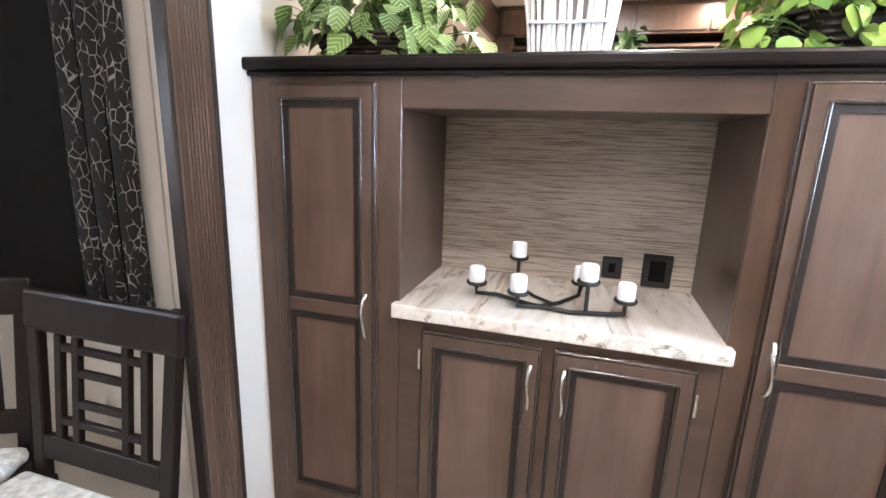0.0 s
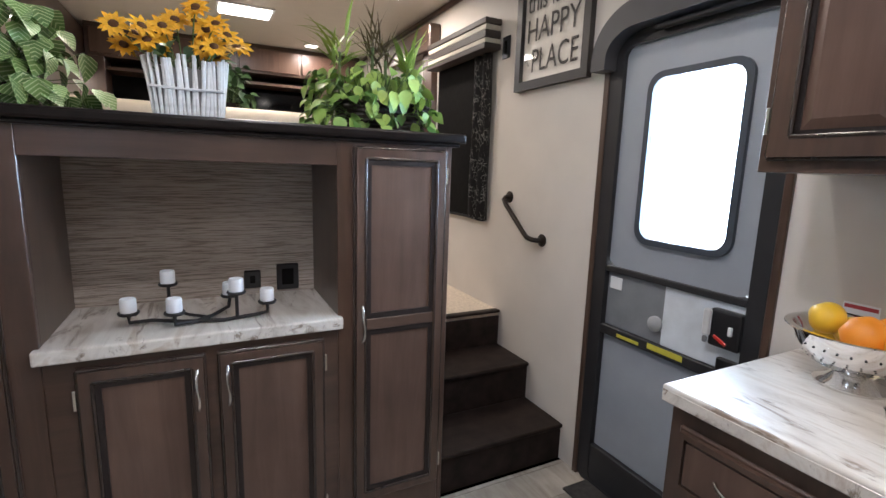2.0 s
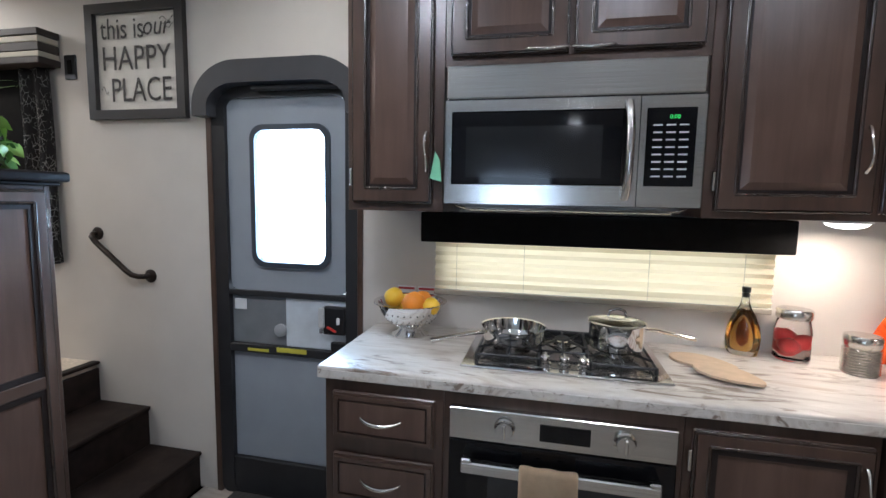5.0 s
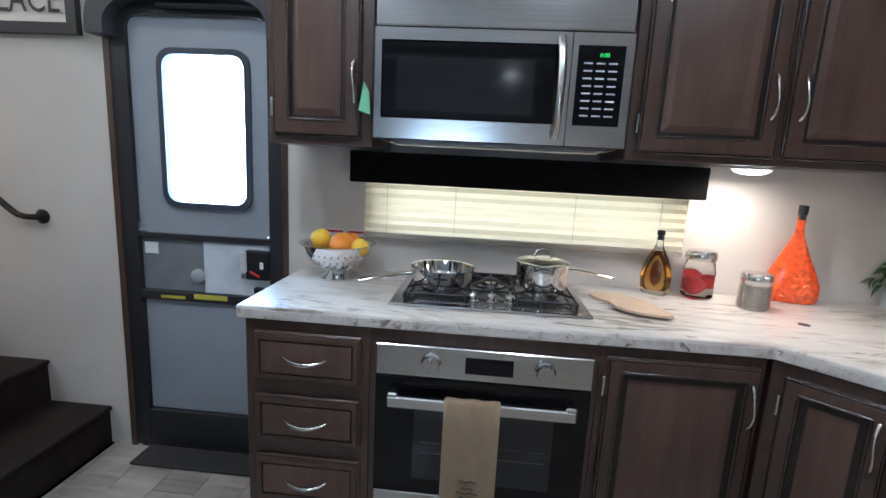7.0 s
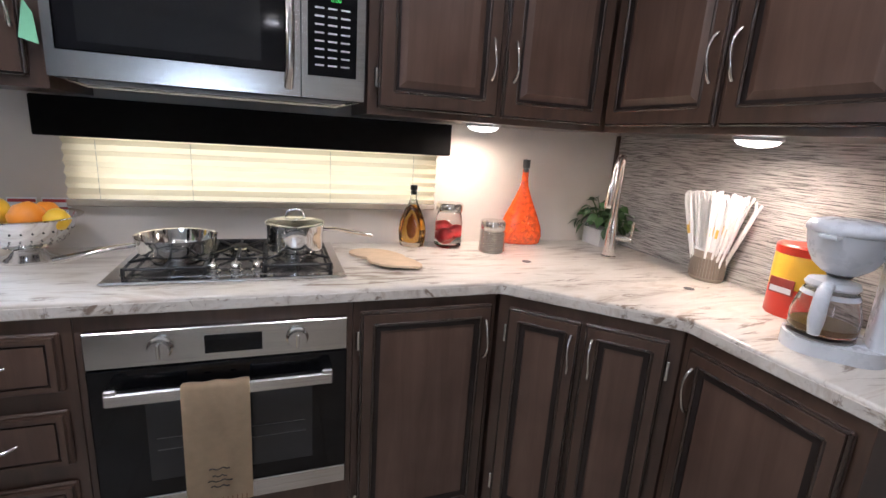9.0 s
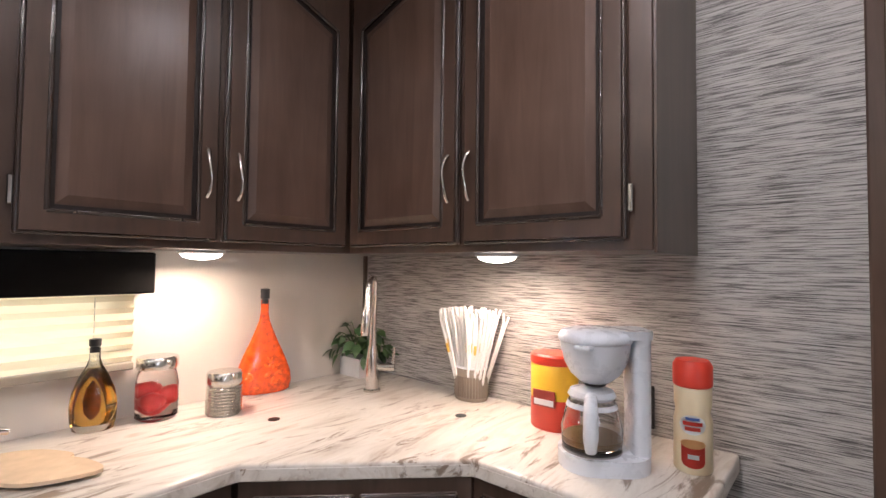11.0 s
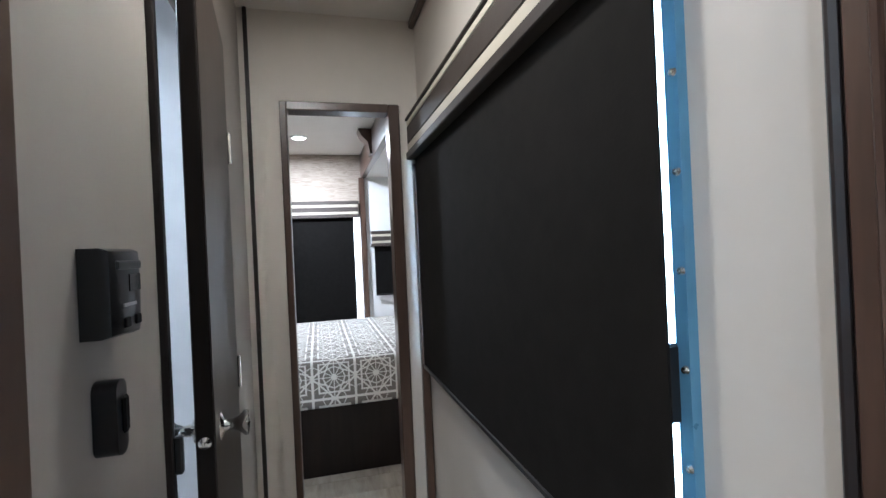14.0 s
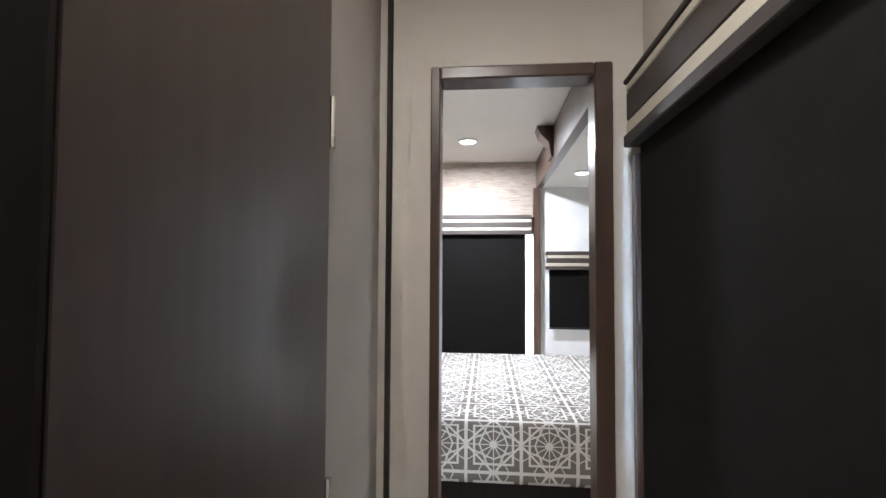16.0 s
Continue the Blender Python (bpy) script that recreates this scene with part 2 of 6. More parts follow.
def quilt():
    m, nt, b = mat("lattice_quilt", 0.8)
    tc = nt.nodes.new("ShaderNodeTexCoord")
    sp = nt.nodes.new("ShaderNodeSeparateXYZ")
    nt.links.new(tc.outputs["Object"], sp.inputs[0])

    def calc(op, a, b_=None):
        n = nt.nodes.new("ShaderNodeMath")
        n.operation = op
        for s, v in zip(n.inputs, (a, b_)):
            if isinstance(v, (int, float)):
                s.default_value = v
            elif v is not None:
                nt.links.new(v, s)
        return n.outputs[0]

    v_ = calc("SUBTRACT", sp.outputs["Y"], sp.outputs["Z"])
    masks = []
    for off, cell in ((0.0, 0.25),):
        px = calc("SUBTRACT", calc("FRACT", calc("ADD", calc("DIVIDE", sp.outputs["X"], cell), off / cell + 50)), 0.5)
        py = calc("SUBTRACT", calc("FRACT", calc("ADD", calc("DIVIDE", v_, cell), off / cell + 50)), 0.5)
        r = calc("SQRT", calc("ADD", calc("MULTIPLY", px, px), calc("MULTIPLY", py, py)))
        ang = calc("ARCTAN2", py, px)
        spoke = calc("MULTIPLY", calc("ABSOLUTE", calc("SINE", calc("MULTIPLY", ang, 6.0))), r)
        ax, ay = calc("ABSOLUTE", px), calc("ABSOLUTE", py)
        line = lambda v, at, w: calc("LESS_THAN", calc("ABSOLUTE", calc("SUBTRACT", v, at)), w)
        far = calc("MAXIMUM", ax, ay)
        star = [calc("LESS_THAN", spoke, 0.055), line(calc("ADD", ax, ay), 0.5, 0.026), line(far, 0.35, 0.02), line(far, 0.49, 0.02),
                line(calc("ADD", ax, calc("MULTIPLY", ay, 2.4)), 0.62, 0.036), line(calc("ADD", ay, calc("MULTIPLY", ax, 2.4)), 0.62, 0.036), calc("LESS_THAN", r, 0.07)]
        masks.append(functools.reduce(lambda p, q: calc("MAXIMUM", p, q), star))
    f = masks[0]
    c = mix(nt, f, (0.17, 0.15, 0.135), (0.68, 0.66, 0.62))
    nt.links.new(c, b.inputs["Base Color"])
    bump(nt, b, tex_noise(nt, tc.outputs["Object"], 9.0), 0.4, 0.006)
    return m


QUILT = quilt()

# ---- mesh helpers ----


def add_box(bm, x0, x1, y0, y1, z0, z1, bev=0.0, seg=1, m=None):
    r = bmesh.ops.create_cube(bm, size=1.0, matrix=Matrix.Translation(((x0 + x1) / 2, (y0 + y1) / 2, (z0 + z1) / 2)) @ Matrix.Diagonal((abs(x1 - x0), abs(y1 - y0), abs(z1 - z0), 1)))
    vs = r["verts"]
    if bev:
        es = list({e for v in vs for e in v.link_edges})
        rb = bmesh.ops.bevel(bm, geom=es, offset=bev, segments=seg, affect="EDGES", profile=0.5)
        vs = list({v for f in rb["faces"] for v in f.verts} | {v for v in vs if v.is_valid})
    if m is not None:
        bmesh.ops.transform(bm, matrix=m, verts=vs)
    return vs


def box(*a, **k):
    bm = bmesh.new()
    add_box(bm, *a, **k)
    return bm


def add_tube(bm, pts, r, n=8, cap=True):
    pts = [Vector(p) for p in pts]
    rings, prev = [], None
    for i, p in enumerate(pts):
        d = (pts[min(i + 1, len(pts) - 1)] - pts[max(i - 1, 0)]).normalized()
        if prev is None:
            u = d.orthogonal().normalized()
        else:
            u = (prev - d * prev.dot(d)).normalized()
        prev = u
        w = d.cross(u)
        rad = r[i] if isinstance(r, (list, tuple)) else r
        rings.append([bm.verts.new(p + rad * (math.cos(2 * math.pi * k / n) * u + math.sin(2 * math.pi * k / n) * w)) for k in range(n)])
    for a, b in zip(rings, rings[1:]):
        for k in range(n):
            bm.faces.new((a[k], a[(k + 1) % n], b[(k + 1) % n], b[k]))
    if cap:
        bm.faces.new(rings[0][::-1])
        bm.faces.new(rings[-1])


def tube(pts, r, n=8):
    bm = bmesh.new()
    add_tube(bm, pts, r, n)
    return bm


def lathe(profile, n=28, sx=1.0, sy=1.0):
    """A turned body: profile of (radius, height), from bottom to top."""
    bm = bmesh.new()
    rings = [[bm.verts.new((sx * r * math.cos(2 * math.pi * k / n), sy * r * math.sin(2 * math.pi * k / n), z)) for k in range(n)] for r, z in profile]
    for a, b in zip(rings, rings[1:]):
        for k in range(n):
            bm.faces.new((a[k], a[(k + 1) % n], b[(k + 1) % n], b[k]))
    if profile[0][0] > 1e-4:
        bm.faces.new(rings[0][::-1])
    if profile[-1][0] > 1e-4:
        bm.faces.new(rings[-1])
    bmesh.ops.remove_doubles(bm, verts=bm.verts, dist=1e-5)
    return bm


def prism(poly, a, b, axis="y"):
    """A polygon swept along an axis from a to b; poly in the two other axes, in order."""
    bm = bmesh.new()
    put = {"y": lambda u, v, w: (u, w, v), "x": lambda u, v, w: (w, u, v), "z": lambda u, v, w: (u, v, w)}[axis]
    lo = [bm.verts.new(put(u, v, a)) for u, v in poly]
    hi = [bm.verts.new(put(u, v, b)) for u, v in poly]
    n = len(poly)
    for i in range(n):
        bm.faces.new((lo[i], lo[(i + 1) % n], hi[(i + 1) % n], hi[i]))
    bm.faces.new(lo[::-1])
    bm.faces.new(hi)
    bmesh.ops.recalc_face_normals(bm, faces=bm.faces)
    return bm


def rounded(x0, x1, z0, z1, r, n=5):
    pts = []
    for cx, cz, a0 in ((x1 - r, z1 - r, 0), (x0 + r, z1 - r, 90), (x0 + r, z0 + r, 180), (x1 - r, z0 + r, 270)):
        for i in range(n + 1):
            a = radians(a0 + 90 * i / n)
            pts.append((cx + r * math.cos(a), cz + r * math.sin(a)))
    return pts


def ring_prism(outer, inner, a, b):
    """A frame between two outlines with equally many points, from y = a to y = b."""
    bm = bmesh.new()
    V = [[bm.verts.new((u, y, v)) for u, v in poly] for y in (a, b) for poly in (outer, inner)]
    n = len(outer)
    for i in range(n):
        j = (i + 1) % n
        bm.faces.new((V[0][i], V[0][j], V[1][j], V[1][i]))
        bm.faces.new((V[2][j], V[2][i], V[3][i], V[3][j]))
        bm.faces.new((V[0][j], V[0][i], V[2][i], V[2][j]))
        bm.faces.new((V[1][i], V[1][j], V[3][j], V[3][i]))
    bmesh.ops.recalc_face_normals(bm, faces=bm.faces)
    return bm


def mesh_of(name, bm, material, smooth=None):
    me = bpy.data.meshes.new(name)
    bm.normal_update()
    bm.to_mesh(me)
    bm.free()
    me.materials.append(material)
    if smooth:
        me.shade_smooth()
        me.set_sharp_from_angle(angle=radians(smooth))
    return me


def part(name, bm, material, parent, label="", m=None, smooth=None):
    ob = new(name, mesh_of(name, bm, material, smooth))
    ob.parent = parent
    if m is not None:
        ob.matrix_basis = m
    if label:
        ob["label"] = label
    return ob


def thing(name, m, label, category, group="", kind=""):
    ob = new(name)
    ob.empty_display_size = 0.1
    ob.matrix_basis = m
    return tagged(ob, label, category, group, kind)


def solid(name, bm, material, label, category="", kind="", m=None, smooth=None, group=""):
    ob = new(name, mesh_of(name, bm, material, smooth))
    if m is not None:
        ob.matrix_basis = m
    return tagged(ob, label, category, group, kind)


EAST = lambda y, z=0, x=1.45: pose(x, y, z, 0, 0, -90)      # local x runs to -y, local y into the east wall
SOUTH = lambda x, z=0, y=-2.10: pose(x, y, z, 0, 0, 180)    # local x runs to -x, local y into the south wall
WEST = lambda y, z=0, x=-0.90: pose(x, y, z, 0, 0, 90)      # local x runs to +y, local y into the west wall

# ---- structure ----
CE, CH = 2.46, 2.30
solid("subfloor", box(-2.0, 1.5, -6.5, 1.2, -0.08, -0.006), PLANK, "pale weathered plank floor base under the planks", "floor", "structure")
solid("upper_floor", box(-2.0, 1.45, 1.812, 5.0, 0.40, 0.585), CARPET, "beige carpeted raised floor above the steps", "floor", "structure")
solid("riser_wall", box(-0.9, 0.72, 1.60, 1.81, 0.0, 0.585), CREAM, "plain wall under the raised floor", "wall", "structure")

# east wall with door and window openings
bm = bmesh.new()
XE0, XE1 = 1.45, 1.53
add_box(bm, XE0, XE1, 1.09, 2.12, 0, CE)
add_box(bm, XE0, XE1, 2.12, 2.62, 0, 1.10)
add_box(bm, XE0, XE1, 2.12, 2.62, 2.0, CE)
add_box(bm, XE0, XE1, 2.62, 5.0, 0, CE)
add_box(bm, XE0, XE1, 0.38, 1.09, 1.98, CE)
add_box(bm, XE0, XE1, 0.02, 0.38, 0, CE)
add_box(bm, XE0, XE1, -1.18, 0.02, 0, 1.065)
add_box(bm, XE0, XE1, -1.18, 0.02, 1.30, CE)
add_box(bm, XE0, XE1, -6.5, -1.18, 0, CE)
solid("wall_east", bm, CREAM, "cream painted side wall with entry door opening", "wall", "structure")
# south kitchen wall (grasscloth) and its corner post
solid("wall_south", box(-0.200, 1.45, -2.16, -2.10, 0, CE), WALLPAPER, "grey streaked grasscloth papered wall behind the counter", "wall", "structure")
solid("corner_trim", box(-0.233, -0.199, -2.166, -2.094, 0, CE, bev=0.004), WOOD, "brown wooden corner trim post", "trim", "structure")
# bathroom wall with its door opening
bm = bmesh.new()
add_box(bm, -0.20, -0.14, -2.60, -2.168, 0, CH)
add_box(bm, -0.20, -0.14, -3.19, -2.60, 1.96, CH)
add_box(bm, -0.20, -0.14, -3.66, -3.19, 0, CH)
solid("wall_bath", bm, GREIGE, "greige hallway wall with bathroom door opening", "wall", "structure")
solid("bath_back_wall", box(1.38, 1.44, -3.66, -2.17, 0, CE), WHITE, "plain white bathroom wall", "wall", "structure")
solid("bath_side_wall", box(-0.14, 1.38, -3.66, -3.60, 0, CE), WHITE, "plain white bathroom side wall", "wall", "structure")
solid("bath_front_lining", box(-0.138, 1.38, -2.185, -2.162, 0, CE), WHITE, "plain white bathroom front lining", "wall", "structure")
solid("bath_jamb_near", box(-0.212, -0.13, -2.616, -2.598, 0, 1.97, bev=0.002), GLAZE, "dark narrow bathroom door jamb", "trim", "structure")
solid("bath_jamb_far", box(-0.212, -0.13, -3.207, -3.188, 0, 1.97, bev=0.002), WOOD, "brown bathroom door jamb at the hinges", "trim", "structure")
# hall end wall with bedroom doorway
bm = bmesh.new()
add_box(bm, -0.36, 1.4, -3.72, -3.66, 0, CH)
add_box(bm, -0.80, -0.36, -3.72, -3.66, 1.92, CH)
add_box(bm, -0.92, -0.80, -3.72, -3.66, 0, CH)
solid("wall_hall_end", bm, CREAM, "cream hall end wall with bedroom doorway", "wall", "structure")
for nm, a in (("bedroom_casing_left", (-0.368, -0.342, -3.73, -3.645, 0, 1.94)), ("bedroom_casing_right", (-0.818, -0.772, -3.73, -3.645, 0, 1.94)), ("bedroom_casing_top", (-0.772, -0.368, -3.73, -3.645, 1.905, 1.94))):
    solid(nm, box(*a, bev=0.004), WOOD, "brown wooden bedroom doorway casing", "trim", "structure")
solid("hall_corner_trim", box(-0.237, -0.222, -3.6598, -3.645, 0, CH, bev=0.003), GLAZE, "dark corner trim strip in the hall", "trim", "structure")
# west wall: hall part with window opening, slide-out opening, console end
bm = bmesh.new()
WY0, WY1, WZ0, WZ1 = -3.52, -2.185, 0.93, 1.68
add_box(bm, -0.98, -0.90, -3.66, WY0, 0, CE)
add_box(bm, -0.98, -0.90, WY0, WY1, 0, WZ0)
add_box(bm, -0.98, -0.90, WY0, WY1, WZ1, CE)
add_box(bm, -0.98, -0.90, WY1, -1.86, 0, CE)
add_box(bm, -0.98, -0.90, -1.86, 0.905, 2.08, CE)
add_box(bm, -0.98, -0.90, 0.905, 1.62, 0, CE)
add_box(bm, -0.98, -0.90, 1.62, 1.80, 0, CE)
add_box(bm, -0.98, -0.90, 1.80, 4.70, 2.25, CE)
solid("wall_west", bm, CREAM, "cream side wall with window and slide-out openings", "wall", "structure")
# slide-out room
solid("slide_floor", box(-1.95, -0.90, -1.90, 1.0, -0.004, 0.012), PLANK, "pale plank floor of the slide-out", "floor", "structure")
bm = bmesh.new()
for a in ((-1.95, -0.45, 0, 2.12), (0.25, 1.02, 0, 2.12), (-0.45, 0.25, 0, 1.15), (-0.45, 0.25, 1.72, 2.12)):
    add_box(bm, -1.95, -1.90, *a)
solid("slide_back_wall", bm, CREAM, "cream outer wall of the slide-out", "wall", "structure")
solid("slide_end_wall_north", box(-1.90, -0.981, 0.90, 0.95, 0, 2.12), CREAM, "cream end wall of the slide-out", "wall", "structure")
solid("slide_end_wall_south", box(-1.90, -0.982, -1.95, -1.90, 0, 2.12), CREAM, "cream end wall of the slide-out", "wall", "structure")
solid("slide_ceiling", box(-1.95, -0.90, -1.95, 1.02, 2.12, 2.16), CEIL, "pale slide-out ceiling", "ceiling", "structure")


def fluted_trim(name, y0, y1, z0, z1):
    t = thing(name, pose(-0.90, 0, 0), "fluted brown wooden trim at the slide-out opening", "trim", kind="structure")
    part("board", box(0.0, 0.035, y0, y1, z0, z1, bev=0.004), WOOD, t)
    part("dark_edge", box(0.0, 0.037, y0 - 0.012, y0 - 0.001, z0, z1, bev=0.004), GLAZE, t)
    part("dark_edge", box(0.0, 0.037, y1 + 0.001, y1 + 0.014, z0, z1, bev=0.004), GLAZE, t)
    w = (y1 - y0) / 11
    for i in range(7):
        yc = y0 + w * (i + 2.5)
        part("flute", tube([(0.035, yc, z0 + 0.3), (0.035, yc, z1)], 0.0042, 6), WOOD, t)


fluted_trim("slide_trim_south", -1.985, -1.87, 0.0, 2.40)
fluted_trim("slide_trim_north", 0.852, 0.966, 0.0, 2.40)
# ceilings
solid("ceiling_main", box(-0.98, 1.53, -2.10, 5.0, CE, CE + 0.06), CEIL, "pale ceiling panel", "ceiling", "structure")
solid("ceiling_hall", box(-0.98, 1.53, -3.72, -2.10, CH, CH + 0.2), CEIL, "pale hallway ceiling panel", "ceiling", "structure")
solid("crown_hall", box(-0.90, -0.875, -3.66, -2.1, CH - 0.035, CH, bev=0.006), WOOD, "dark brown crown strip", "trim", "structure")
solid("crown_east", box(1.425, 1.45, 1.1, 5.0, CE - 0.035, CE, bev=0.006), WOOD, "dark brown crown strip", "trim", "structure")
# bedroom
solid("bedroom_back_wall", box(-2.0, 1.5, -6.40, -6.34, 0, CH), WALLPAPER2, "pale textured bedroom wall", "wall", "structure")
solid("bedroom_slide_wall", box(-2.0, -1.94, -6.34, -3.72, 0, CH), CREAM, "cream bedroom slide wall", "wall", "structure")
solid("bedroom_slide_front", box(-2.0, -0.9, -4.02, -3.96, 0, CH), CREAM, "cream wall closing the bedroom slide", "wall", "structure")
solid("bedroom_slide_panel", box(-1.94, -0.935, -6.339, -6.332, 0, 2.06), WHITE, "plain white wall inside the bedroom slide", "wall", "structure")
solid("ceiling_bedroom", box(-2.0, 1.5, -6.4, -3.72, 2.28, 2.34), CEIL, "white bedroom ceiling", "ceiling", "structure")
# upper living room shell
solid("wall_north", box(-2.0, 1.5, 4.75, 4.81, 0.5, CE), CREAM, "far living room wall", "wall", "structure")
solid("living_slide_wall", box(-1.95, -1.90, 1.62, 4.75, 0.4, 2.3), CREAM, "living room slide wall", "wall", "structure")
solid("living_slide_end", box(-1.9, -0.98, 1.62, 1.66, 0.4, 2.3), CREAM, "living room slide end wall", "wall", "structure")
solid("living_slide_ceiling", box(-1.95, -0.90, 1.62, 4.75, 2.17, 2.24), CEIL, "slide ceiling with downlights", "ceiling", "structure")
solid("slide_fascia", box(-0.915, -0.86, 1.80, 4.74, 2.17, 2.42, bev=0.006), WOOD, "brown wooden fascia over the living room slide", "trim", "structure")
# daylight backdrops outside
solid("backdrop_door", box(1.85, 1.86, 0.25, 1.8, 0.4, 2.6), DAY, "bright overexposed daylight outside", "backdrop", "structure")
solid("backdrop_hall", box(-1.5, -1.49, -3.8, -1.97, 0.3, 2.2), DAY, "bright daylight outside the hall window", "backdrop", "structure")
# glow behind the assumed dinette window, kept dimmer than the others
solid("backdrop_dinette", box(-2.40, -2.39, -0.7, 0.5, 0.8, 2.1), DAYDIM, "dimmed glowing backdrop outside the unseen, assumed dinette window", "backdrop", "structure")
solid("backdrop_bedroom", box(-1.2, 0.3, -6.8, -6.79, 0.3, 2.2), DAY, "bright daylight outside the bedroom", "backdrop", "structure")

# ---- cabinetry ----


def bar_handle(parent, x, z, y, length=0.12, vertical=True, label="arched nickel pull handle"):
    pts = []
    for i in range(13):
        u = i / 12
        s = (u - 0.5) * length
        out = 0.006 + 0.024 * math.sin(math.pi * u) ** 0.6
        wob = 0.003 * math.sin(2 * math.pi * u)
        pts.append((x + wob, y - out, z + s) if vertical else (x + s, y - out, z - 0.010 * math.sin(math.pi * u)))
    rad = [0.0062 - 0.0025 * math.sin(math.pi * i / 12) if vertical else 0.004 + 0.0025 * math.sin(math.pi * i / 12) for i in range(13)]
    return part("handle", tube(pts, rad, 8), NICKEL, parent, label, smooth=50)


def hinge(parent, x, z, y):
    part("hinge", box(x - 0.005, x + 0.005, y - 0.007, y, z - 0.03, z + 0.03, bev=0.002), NICKEL, parent, "small nickel hinge")


def panel_door(parent, x0, x1, z0, z1, y, name="door", arch=0.0, raised=True, mid=None, handle=None, hinge_x=None, horizontal=False):
    """A framed door whose back lies at y; arch raises one upper corner of its panel."""
    fw = 0.022 if horizontal else (0.052 if raised else 0.040)
    d = part(name, box(x0, x1, y - 0.012, y, z0, z1, bev=0.004), WOOD, parent)
    ix0, ix1, iz0, iz1 = x0 + fw, x1 - fw, z0 + fw, z1 - fw
    a0, a1 = (arch, 0.0) if arch > 0 else (0.0, -arch)
    out = [(x0 + 0.009, z0 + 0.009), (x1 - 0.009, z0 + 0.009), (x1 - 0.009, z1 - 0.009), (x0 + 0.009, z1 - 0.009)]
    inn = [(ix0, iz0), (ix1, iz0), (ix1, iz1 - a0), (ix0, iz1 - a1)]
    part("door_frame", ring_prism(out, inn, y - 0.024, y - 0.011), WOOD, d)
    if not horizontal:
        for nm_, pts_, rr_, yy_ in (("inner_moulding", inn, 0.0058, y - 0.0215), ("outer_moulding", [(x0 + 0.006, z0 + 0.006), (x1 - 0.006, z0 + 0.006), (x1 - 0.006, z1 - 0.006), (x0 + 0.006, z1 - 0.006)], 0.0062, y - 0.0125)):
            bm_ = bmesh.new()
            for q in range(4):
                (u0, w0), (u1, w1) = pts_[q], pts_[(q + 1) % 4]
                add_tube(bm_, [(u0, yy_, w0), (u1, yy_, w1)], rr_, 8)
            part(nm_, bm_, MOULD, d, smooth=60)
    spans = [(iz0, iz1)] if mid is None else [(iz0, mid - fw / 2), (mid + fw / 2, iz1)]
    if mid is not None:
        part("rail", box(ix0, ix1, y - 0.0235, y - 0.011, mid - fw / 2, mid + fw / 2, bev=0.002), WOOD_H, d)
    for s0, s1 in spans:
        b0, b1 = (a0, a1) if s1 == iz1 else (0, 0)
        g = 0.006 if horizontal else (0.014 if raised else 0.020)
        o = [(ix0, s0), (ix1, s0), (ix1, s1 - b0), (ix0, s1 - b1)]
        i1 = [(ix0 + g, s0 + g), (ix1 - g, s0 + g), (ix1 - g, s1 - g - b0), (ix0 + g, s1 - g - b1)]
        part("glazed_bead", ring_prism(o, i1, y - 0.021 if not raised else y - 0.0155, y - 0.011), GLAZE, d, "dark glazed groove")
        if raised and not horizontal:
            k = 0.022
            i2 = [(ix0 + g + k, s0 + g + k), (ix1 - g - k, s0 + g + k), (ix1 - g - k, s1 - g - k - b0), (ix0 + g + k, s1 - g - k - b1)]
            bm = bmesh.new()
            lo = [bm.verts.new((u, y - 0.0125, v)) for u, v in i1]
            hi = [bm.verts.new((u, y - 0.021, v)) for u, v in i2]
            for q in range(4):
                bm.faces.new((lo[q], lo[(q + 1) % 4], hi[(q + 1) % 4], hi[q]))
            bm.faces.new(hi)
            bmesh.ops.recalc_face_normals(bm, faces=bm.faces)
            part("panel", bm, PANEL, d)
        else:
            part("panel", prism(i1, y - (0.016 if not horizontal else 0.022), y - 0.011), PANEL, d)
    if handle:
        hx, hz, vert = handle
        bar_handle(d, hx, hz, y - 0.022, 0.125 if vert else 0.13, vert)
    if hinge_x is not None:
        for hz in (z0 + 0.09, z1 - 0.09):
            hinge(d, hinge_x, hz, y - 0.008)
    return d


# console between kitchen and raised living room (local x = world x, face at y 0)
con = thing("console_cabinet", pose(0, 1.146, 0), "tall brown wooden console with candle niche and doors", "cabinet")
part("side_panel", box(-0.905, -0.885, 0.022, 0.44, 0, 1.475), WOOD, con)
part("side_panel", box(0.742, 0.762, 0.0, 0.44, 0, 1.475, bev=0.003), WOOD, con)
part("back_panel", box(-0.885, 0.742, 0.42, 0.44, 0, 1.475), WOOD, con)
for nm, a in (("stile", (-0.905, -0.46, 0, 0.022, 0, 1.475)), ("stile", (0.342, 0.742, 0, 0.022, 0, 1.475)), ("top_rail", (-0.46, 0.342, 0, 0.022, 1.385, 1.475)),
              ("lower_front", (-0.46, 0.342, 0.0, 0.022, 0, 0.835))):
    part(nm, box(*a, bev=0.002), WOOD if nm == "stile" else WOOD_H, con)
part("niche_side", box(-0.475, -0.46, 0.022, 0.40, 0.835, 1.40), WOOD, con)
part("niche_side", box(0.342, 0.357, 0.022, 0.40, 0.835, 1.40), WOOD, con)
part("niche_top", box(-0.46, 0.342, 0.022, 0.40, 1.386, 1.40), WOOD_H, con)
part("niche_back", box(-0.475, 0.357, 0.40, 0.415, 0.835, 1.40), WALLPAPER2, con, "streaked beige grasscloth back")
